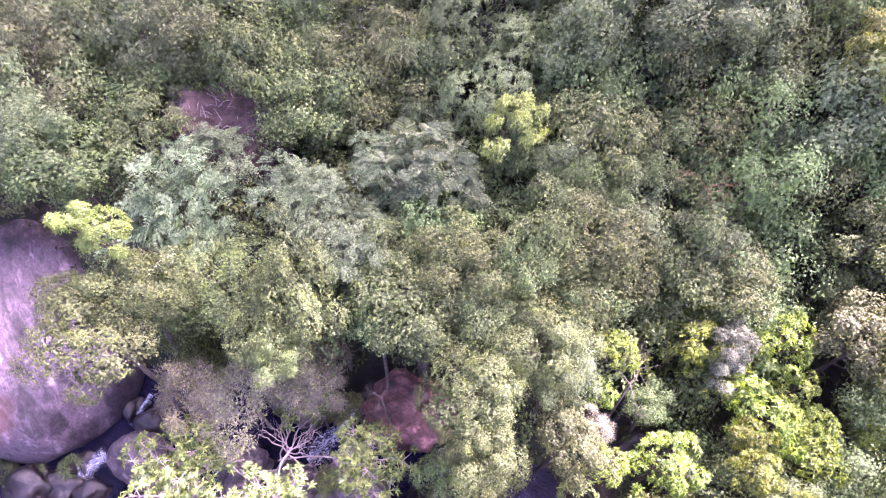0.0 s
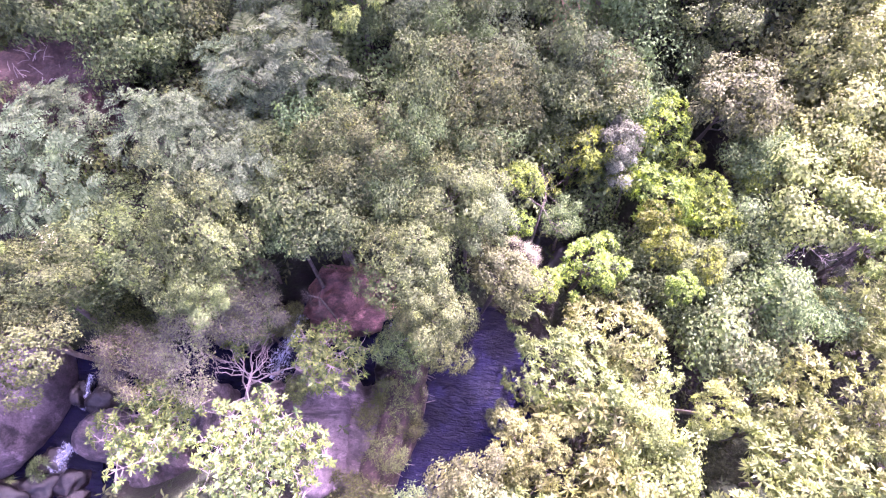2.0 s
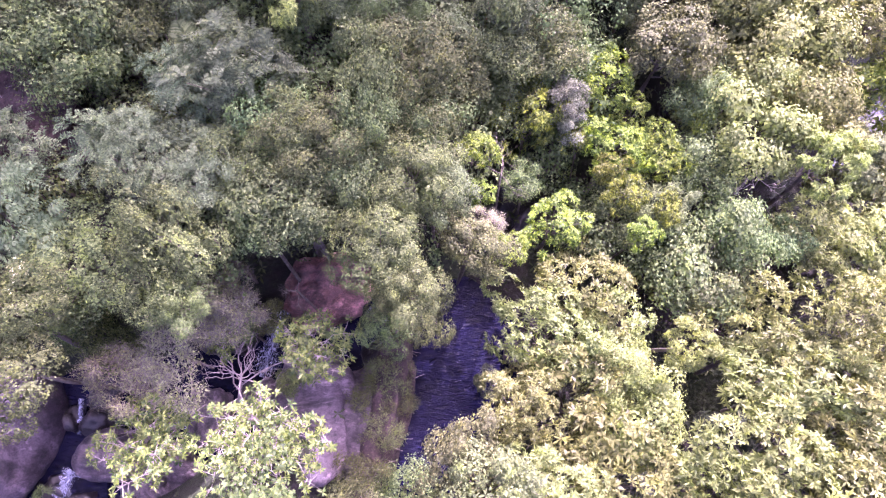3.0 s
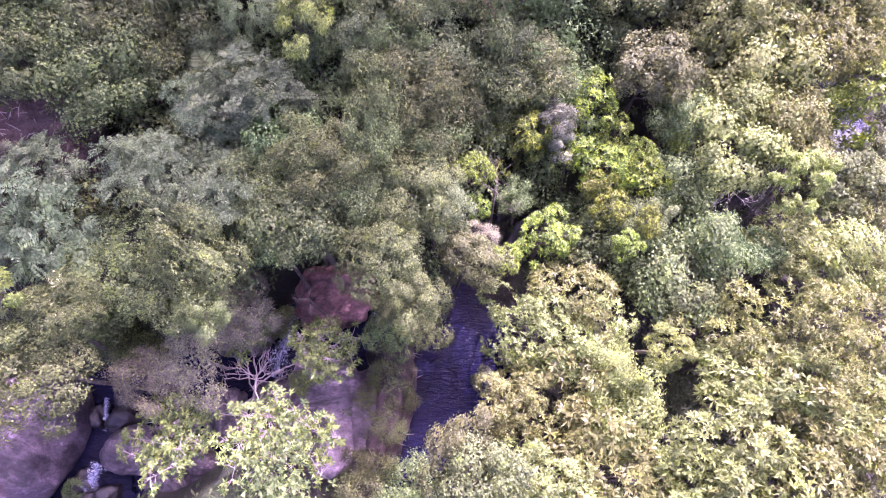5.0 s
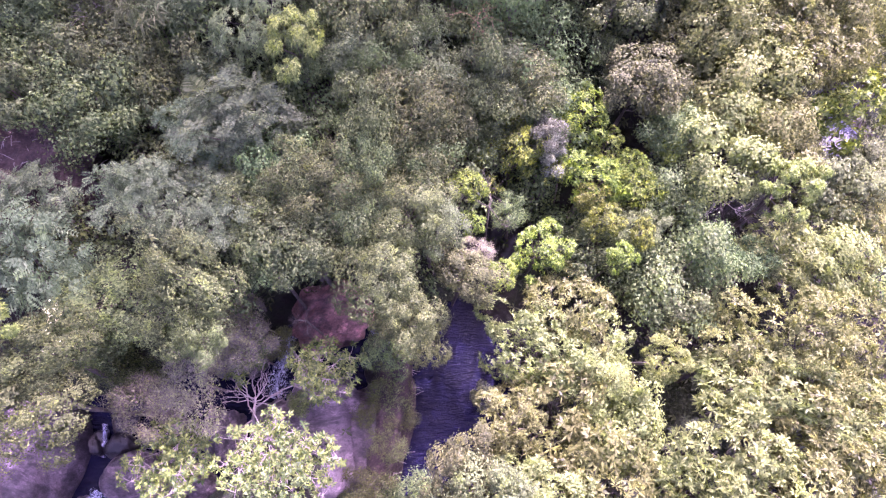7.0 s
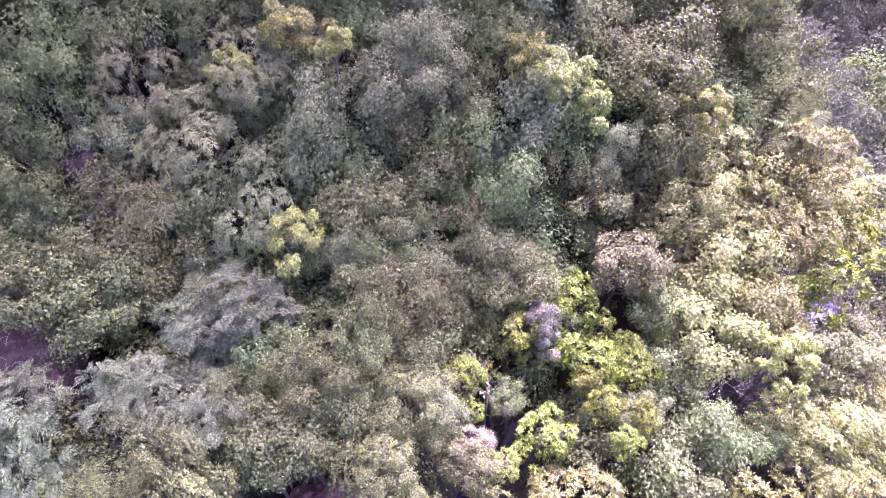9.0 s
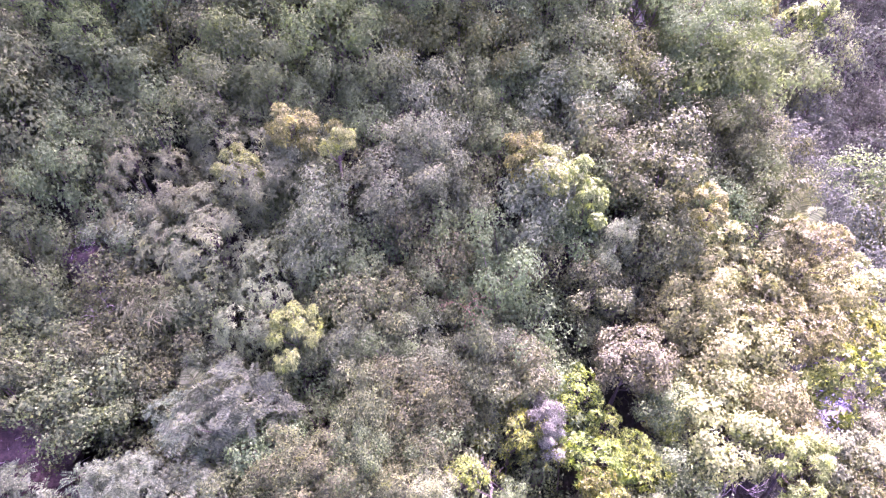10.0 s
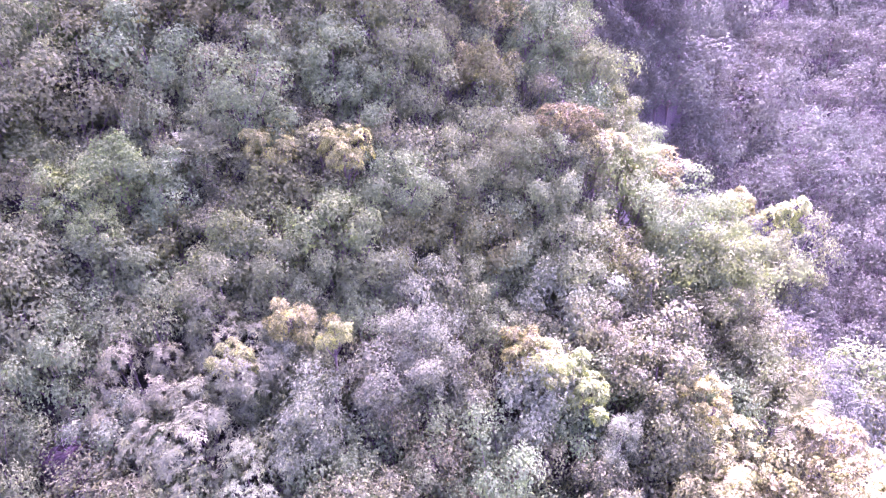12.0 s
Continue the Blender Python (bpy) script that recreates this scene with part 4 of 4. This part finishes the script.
# lower trees close the gaps of the near slope
taken = [r for rows in spots.values() for r in rows] + [(12.59, 15.0, 4.33, 1.1)]
open_spots = ((-3.6, 2, 3.3), (-13, 0.5, 4.4), (0.5, 2.5, 2.6), (2, 7, 1.8), (8, 2.3, 1.2), (-10, 0, 1.6), (-12.3, 8.5, 1.6), (16, 11.8, 1.5), (10.5, 6.5, 0.8), (-11, -1.5, 2.6), (-6.5, -0.5, 2.6), (-12, 2, 3), (-10.2, 14.3, 1.2), (7.4, 1.9, 1.5), (6.1, 3.9, 1.2), (9.8, 6.0, 1.1), (12.6, 2.9, 1.1), (7.5, 8.9, 1.0), (4.5, 10.1, 0.9), (13.3, 12.7, 1.2), (8.4, 0.4, 1.0), (10.9, -0.8, 1.0), (5.3, 6.4, 0.9), (12.3, 2.8, 1.1), (-11.6, 7.9, 1.6), (-0.8, -0.2, 1.7))


def crowded(row, share):
    return any(math.dist(row[:3], q[:3]) < share * (row[3] + q[3]) for q in taken)


for _ in range(5000):
    x, y = rnd.uniform(-20, 17), rnd.uniform(-4, 42)
    if x > crest_x(y) + 1 or any(math.hypot(x - a, y - b) < r for a, b, r in open_spots):
        continue
    r = rnd.uniform(0.9, 1.35)
    row = (x, y, canopy(x, y) - rnd.uniform(0.9, 2.0), r)
    if crowded(row, 0.92 if x > 4.5 and y < 13 else 0.71):
        continue
    taken.append(row)
    plant("lowpale" if x > 4.5 and y < 13 and rnd.random() < 0.5 else rnd.choice(("lowdull", "lowdull", "lowgreen")), (row,))

# young trees close the hillside between the crowns
for _ in range(6000):
    x, y = rnd.uniform(-20, 13.5), rnd.uniform(8.5, 31)
    if x > crest_x(y) + 1.5 or (x > 4 and y < 14) or any(math.hypot(x - a, y - b) < r for a, b, r in open_spots):
        continue
    r = rnd.uniform(0.75, 1.15)
    row = (x, y, canopy(x, y) - rnd.uniform(0.3, 1.3), r)
    if crowded(row, 0.55 if y < 19 else 0.64):
        continue
    taken.append(row)
    plant(rnd.choice(("lowgrey", "lowgrey", "lowdull")), (row,))

# trees on the falling ground right of the near hill
for _ in range(1500):
    x, y = rnd.uniform(12, 30), rnd.uniform(-2, 26)
    if math.hypot(x - 16, y - 11.8) < 1.4 or y < 0.25 * x - 2:
        continue
    r = rnd.uniform(1.2, 2.0)
    row = (x, y, canopy(x, y) - rnd.uniform(0.2, 0.9), r)
    if crowded(row, 0.95):
        continue
    taken.append(row)
    plant(rnd.choice(("pale", "dullfar")) if y < 10 else "valley", (row,))

# small trees down the steep edge of the near hill
for _ in range(2600):
    y = rnd.uniform(17, 62)
    x = crest_x(y) + rnd.uniform(-1.0, 0.4 if y < 27 else 9.0)
    r = rnd.uniform(0.9, 1.4) if y < 34 else rnd.uniform(1.2, 2.1)
    row = (x, y, canopy(x, y) - 0.9 * r, r)
    if row[2] > 19 or crowded(row, 0.68):
        continue
    taken.append(row)
    plant(rnd.choice(("greyfar", "dullfar")) if y < 34 else "valley", (row,))

# trees of the far side of the valley
for _ in range(4000):
    x, y = rnd.uniform(3, 72), rnd.uniform(20, 104)
    if (y < 38 and x - crest_x(y) < 4) or not 0.07 < x / y < 1.15 or canopy(x, y) > 16:
        continue
    r = rnd.uniform(2.2, 4.4) if y > 60 else rnd.uniform(1.8, 3.4)
    row = (x, y, canopy(x, y) - rnd.uniform(0.2, 1.5), r)
    if crowded(row, 0.72 if y > 60 else 0.64):
        continue
    taken.append(row)
    plant(rnd.choice(("far", "far", "far", "farolive")), (row,))

for key, rows in spots.items():
    made = []
    for i, (x, y, z, r) in enumerate(rows):
        ob, radius, height = KINDS[key][i % len(KINDS[key])]
        s = r / radius
        tall = s * rnd.uniform(0.88, 1.14)
        wide = rnd.uniform(0.84, 1.2)
        m = pose(x, y, z - height * tall, rnd.uniform(-6, 6), rnd.uniform(-6, 6), rnd.uniform(0, 360)) @ Matrix.Diagonal((s * wide, s / wide, tall, 1))
        made.append((ob, m))
    first = {}
    for ob, m in made:
        if ob in first:
            copy_thing(ob, m)
        else:
            first[ob] = m
    for ob, m in first.items():
        ob.matrix_basis = m


# ---- the pale-branched tree over the stream ----
def pale_branched_tree():
    """Bare pinkish limbs that fork like antlers over the water, and leafy limbs that end in rosettes."""
    rng = np.random.default_rng(5)
    foot, fork = Vector((-5.95, 0.75, -1.6)), Vector((-5.36, 2.0, 1.0))
    vs, fs, points, normals = [], [], [], []

    def join(part):
        o = len(vs)
        vs.extend(part[0])
        fs.extend(tuple(i + o for i in f) for f in part[1])

    def limb(a, e, g0, g1, sag=0.08, sides=6):
        """A limb from a to e with two bends."""
        r = (e - a).length
        b = a.lerp(e, 0.36) + Vector(rng.normal(scale=sag * r, size=3))
        c = a.lerp(e, 0.7) + Vector(rng.normal(scale=sag * r, size=3))
        join(tube([a, b, c, e], [g0, g0 * 0.66 + g1 * 0.34, g0 * 0.33 + g1 * 0.67, g1], sides))
        return b, c

    def antler(a, d, length, girth, depth):
        e = a + d * length
        b, c = limb(a, e, girth, girth * 0.55, 0.07, 5)
        if depth:
            for k in range(3 if depth > 1 else 2):
                way = Vector(unit(np.array(d) + rng.normal(scale=0.5, size=3) + [0, 0.08, 0.12]))
                antler((c, e, b)[k], way, length * rng.uniform(0.5, 0.75), girth * 0.58, depth - 1)

    knee = foot.lerp(fork, 0.55) + Vector((-0.05, -0.1, 0.1))
    join(tube([foot, knee, fork], [0.055, 0.045, 0.034], 8))
    for angle in (-85, -55, -30, -8, 14, 40, 70, 100):
        a = radians(90 - angle)
        antler(fork.lerp(knee, rng.uniform(0, 0.25)), Vector((math.cos(a), math.sin(a), rng.uniform(0.1, 0.5))).normalized(), rng.uniform(0.5, 0.78), 0.018, 3)
    for middle, reach, boughs, ends in (((-3.15, 2.7, 1.7), (0.95, 0.8, 0.2), 11, 22), ((-4.35, 0.1, 1.9), (1.75, 1.3, 0.3), 24, 17), ((-7.6, 0.3, 1.3), (1.15, 1.2, 0.3), 18, 20), ((-6.0, 3.0, 1.2), (0.5, 0.45, 0.15), 4, 9)):
        middle = Vector(middle)
        start = knee.lerp(fork, rng.uniform(0.1, 0.9))
        hub = start.lerp(middle, 0.55) + Vector((0, 0, 0.2))
        limb(start, hub, 0.022, 0.016)
        for k in range(boughs):
            a, far = 2.4 * k, math.sqrt((k + 0.5) / boughs)
            tip = middle + Vector((reach[0] * far * math.cos(a), reach[1] * far * math.sin(a), rng.normal(scale=reach[2])))
            b, c = limb(hub, tip, 0.013, 0.006, 0.1, 5)
            for _ in range(ends):
                root = (b.lerp(c, rng.uniform(0.4, 1)), c.lerp(tip, rng.uniform(0, 1)), tip)[rng.integers(0, 3)]
                d = unit(rng.normal(size=3) * [1, 1, 0.5] + [0, 0, 0.25])
                e = root + Vector(d) * rng.uniform(0.15, 0.42)
                join(tube([root, root.lerp(e, 0.5) + Vector(rng.normal(scale=0.02, size=3)), e], [0.008, 0.006, 0.003], 4))
                points.append(e)
                normals.append(unit(d * 0.5 + [0, 0, 0.9] + rng.normal(scale=0.2, size=3)))
    ob = tagged(new("pale_branched_tree"), "half-bare tree with pale pinkish branches and yellow-green leaf rosettes", "tree")
    ob.location = foot
    mesh_object("trunk", [v - foot for v in vs], fs, M_PALEBARK, ob, "pale pinkish bare limbs", smooth=True)
    v = blades(rng, np.array(points), np.array(normals), 9, 0.155, 0.045, -0.15, 0.75, 0.15) - np.array(foot)
    crown = new("crown", leaf_mesh("crown", v, M_TIPLEAF))
    crown.parent = ob
    return ob


M_TIPLEAF = leaf_material("glossy_tip_leaves", (0.03, 0.046, 0.016), (0.092, 0.104, 0.034), (0.175, 0.182, 0.066), 0.5, 0.3)
pale_branched_tree()


# ---- dead wood among the crowns ----
def bare_branches(at, spread, seed, material, label):
    """A dead, leafless crown: forked limbs that end in thin twigs."""
    rng = np.random.default_rng(seed)
    vs, fs = [], []

    def join(part):
        o = len(vs)
        vs.extend(part[0])
        fs.extend(tuple(i + o for i in f) for f in part[1])

    def fork(a, d, length, girth, depth):
        bend = a + d * length * 0.5 + Vector(rng.normal(scale=length * 0.09, size=3))
        e = a + d * length + Vector(rng.normal(scale=length * 0.08, size=3))
        join(tube([a, bend, e], [girth, girth * 0.8, girth * 0.55], 5))
        if depth:
            for _ in range(3):
                fork(e.lerp(bend, rng.uniform(0, 0.6)), Vector(unit(np.array(d) + rng.normal(scale=0.65, size=3))), length * rng.uniform(0.55, 0.8), girth * 0.5, depth - 1)

    root = Vector((0, 0, 0))
    join(tube([Vector((0.1, 0.1, -4.5)), root], [0.05, 0.025], 6))
    for _ in range(5):
        fork(root, Vector(unit(rng.normal(size=3) * [1, 1, 0.35] + [0, 0, 0.45])), spread * 0.5, 0.012, 3)
    ob = mesh_object("dead_tree", vs, fs, material, smooth=True)
    ob.location = at
    return tagged(ob, label, "tree", "dead trees among the crowns")


M_RUSTBARK = surface_material("orange_brown_dead_wood", ((0.3, (0.10, 0.05, 0.025)), (0.5, (0.24, 0.13, 0.07)), (0.7, (0.38, 0.25, 0.17))), 3.0, 0.9, 0.4, 30.0)
bare_branches((8.9, 7.7, 1.3), 1.3, 1, M_GREYWOOD, "leafless pale grey tree between sunlit crowns")
bare_branches((1.2, 12.2, 4.4), 1.0, 2, M_RUSTBARK, "dead orange-brown branches on the hillside")
bare_branches((1.5, 7.0, 2.8), 1.0, 3, M_BARK, "thin bare branches over the dark gully")
bare_branches((-3.7, 3.9, 2.5), 0.5, 4, M_BARK, "small bare twigs above the red boulder")
bare_branches((8.2, 9.8, 1.7), 0.9, 5, M_GREYWOOD, "leafless pale grey tree between sunlit crowns")
bare_branches((-9.2, 12.1, 5.1), 0.8, 6, M_GREYWOOD, "grey bare branches on the shaded slope")
# ---- tree ferns ----
def frond_mesh(seed, length, pairs=26):
    """One arching frond: a stalk with long pinnae on both sides, along +x."""
    rng = np.random.default_rng(seed)
    path = [Vector((length * s, 0, length * (0.55 * s - 0.75 * s * s))) for s in np.linspace(0, 1, 9)]
    vs, fs = tube(path, [0.022 * (1 - 0.8 * s) for s in np.linspace(0, 1, 9)], 4)
    for k in range(pairs):
        s = 0.1 + 0.9 * k / pairs
        at = Vector((length * s, 0, length * (0.55 * s - 0.75 * s * s)))
        size = 0.42 * math.sin(math.pi * min(1, 0.12 + s * 0.9)) ** 0.7 + 0.04
        for sg in (-1, 1):
            e = Vector((0.45, sg, -0.28 + rng.normal(scale=0.08))).normalized() * size * rng.uniform(0.85, 1.1)
            w = Vector((0.032, 0, 0))
            o = len(vs)
            vs += [at, at + e * 0.45 + w, at + e, at + e * 0.45 - w]
            fs.append((o, o + 1, o + 2, o + 3))
    me = bpy.data.meshes.new("frond")
    me.from_pydata(vs, [], fs)
    me.materials.append(M_FERN)
    return me


def tree_fern(at, length, count, first=0.0, upright=0):
    ob = tagged(new("tree_fern"), "tree fern with long arching pale green fronds", "fern", "tree ferns on the slope")
    ob.location = at
    vs, fs = tube([Vector((0, 0, -4.5)), Vector((0.05, 0, -2)), Vector((0, 0, 0))], [0.09, 0.075, 0.05], 8)
    mesh_object("trunk", vs, fs, M_BARK, ob)
    meshes = [frond_mesh(31 + i, length) for i in range(3)]
    for i in range(count):
        f = new("frond", meshes[i % 3])
        f.parent = ob
        rise = -72 if i < upright else -40 + 30 * (i % 2)
        f.matrix_basis = pose(0, 0, 0, 0, rise, first + i * 360 / count + (i * 37 % 11))
    return ob


tree_fern((12.59, 15.0, 4.33), 1.3, 7, 62, 2)
tree_fern((-7.2, 22.2, 11.2), 1.7, 8, 50)
tree_fern((-6.3, 9.6, 4.0), 1.1, 7, 10)


# ---- dry twigs lying on the bare earth ----
def twigs_on(bank, seed, reach):
    rng = np.random.default_rng(seed)
    vs, fs = [], []
    for _ in range(240):
        a = unit(rng.normal(size=3) * [1, 1, 0.5] + [0, 0, 0.9]) * reach * rng.uniform(0.95, 1.05)
        d = unit(rng.normal(size=3) * [1, 1, 0.4]) * rng.uniform(0.15, 0.45)
        part = tube([Vector(a), Vector(a + d * 0.5 + [0, 0, 0.05]), Vector(a + d)], [0.012, 0.009, 0.004], 4)
        o = len(vs)
        vs.extend(part[0])
        fs.extend(tuple(i + o for i in f) for f in part[1])
    return tagged(mesh_object("dry_twigs", vs, fs, M_GREYWOOD, bank), "thin pale dry twigs", kind="stuff")


for number, bank in enumerate([ob for ob in bpy.data.objects if ob.name.startswith("earth_bank")]):
    twigs_on(bank, 60 + number, np.array(((1.9, 1.3, 1.6), (1.1, 0.9, 1.6), (0.75, 2.4, 1.15))[number]))


# ---- undergrowth ----
def undergrowth():
    rng = np.random.default_rng(77)
    p = []
    while len(p) < 6500:
        x, y = rng.uniform(-20, 16), rng.uniform(-4, 36)
        if way_off(STREAM, x, y) < 2.2 or x > crest_x(y) + 2 or math.hypot(x + 12.3, y - 8.5) < 1.5:
            continue
        p.append((x, y, ground_z(x, y) + rng.uniform(0.02, 0.5)))
    p = np.array(p)
    n = unit(rng.normal(scale=0.5, size=p.shape) + [0, -0.3, 1])
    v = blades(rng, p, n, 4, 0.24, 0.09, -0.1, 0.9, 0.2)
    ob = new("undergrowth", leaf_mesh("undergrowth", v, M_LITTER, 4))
    return tagged(ob, "low dark undergrowth and seedlings on the forest floor", "undergrowth", kind="stuff")


undergrowth()


# ---- white flowers on an olive crown ----
def flower_spray(at, spread, count, seed):
    rng = np.random.default_rng(seed)
    p = np.array(at) + rng.normal(size=(count, 3)) * [spread * 0.35, spread, spread * 0.4]
    n = unit(rng.normal(scale=0.4, size=p.shape) + [0, 0, 1])
    v = blades(rng, p - np.array(at), n, 5, 0.07, 0.045, 0.1, 0.6, 0.0)
    ob = new("flower_spray", leaf_mesh("flower_spray", v, M_PETAL, 5))
    ob.location = at
    return tagged(ob, "small creamy white flowers scattered on an olive tree crown", "flowers", kind="stuff")


M_PETAL = leaf_material("creamy_petals", (0.4, 0.38, 0.22), (0.6, 0.58, 0.38), (0.75, 0.73, 0.55), 0.6, 0.3)
flower_spray((-9.4, 3.5, 4.6), 0.4, 34, 1)
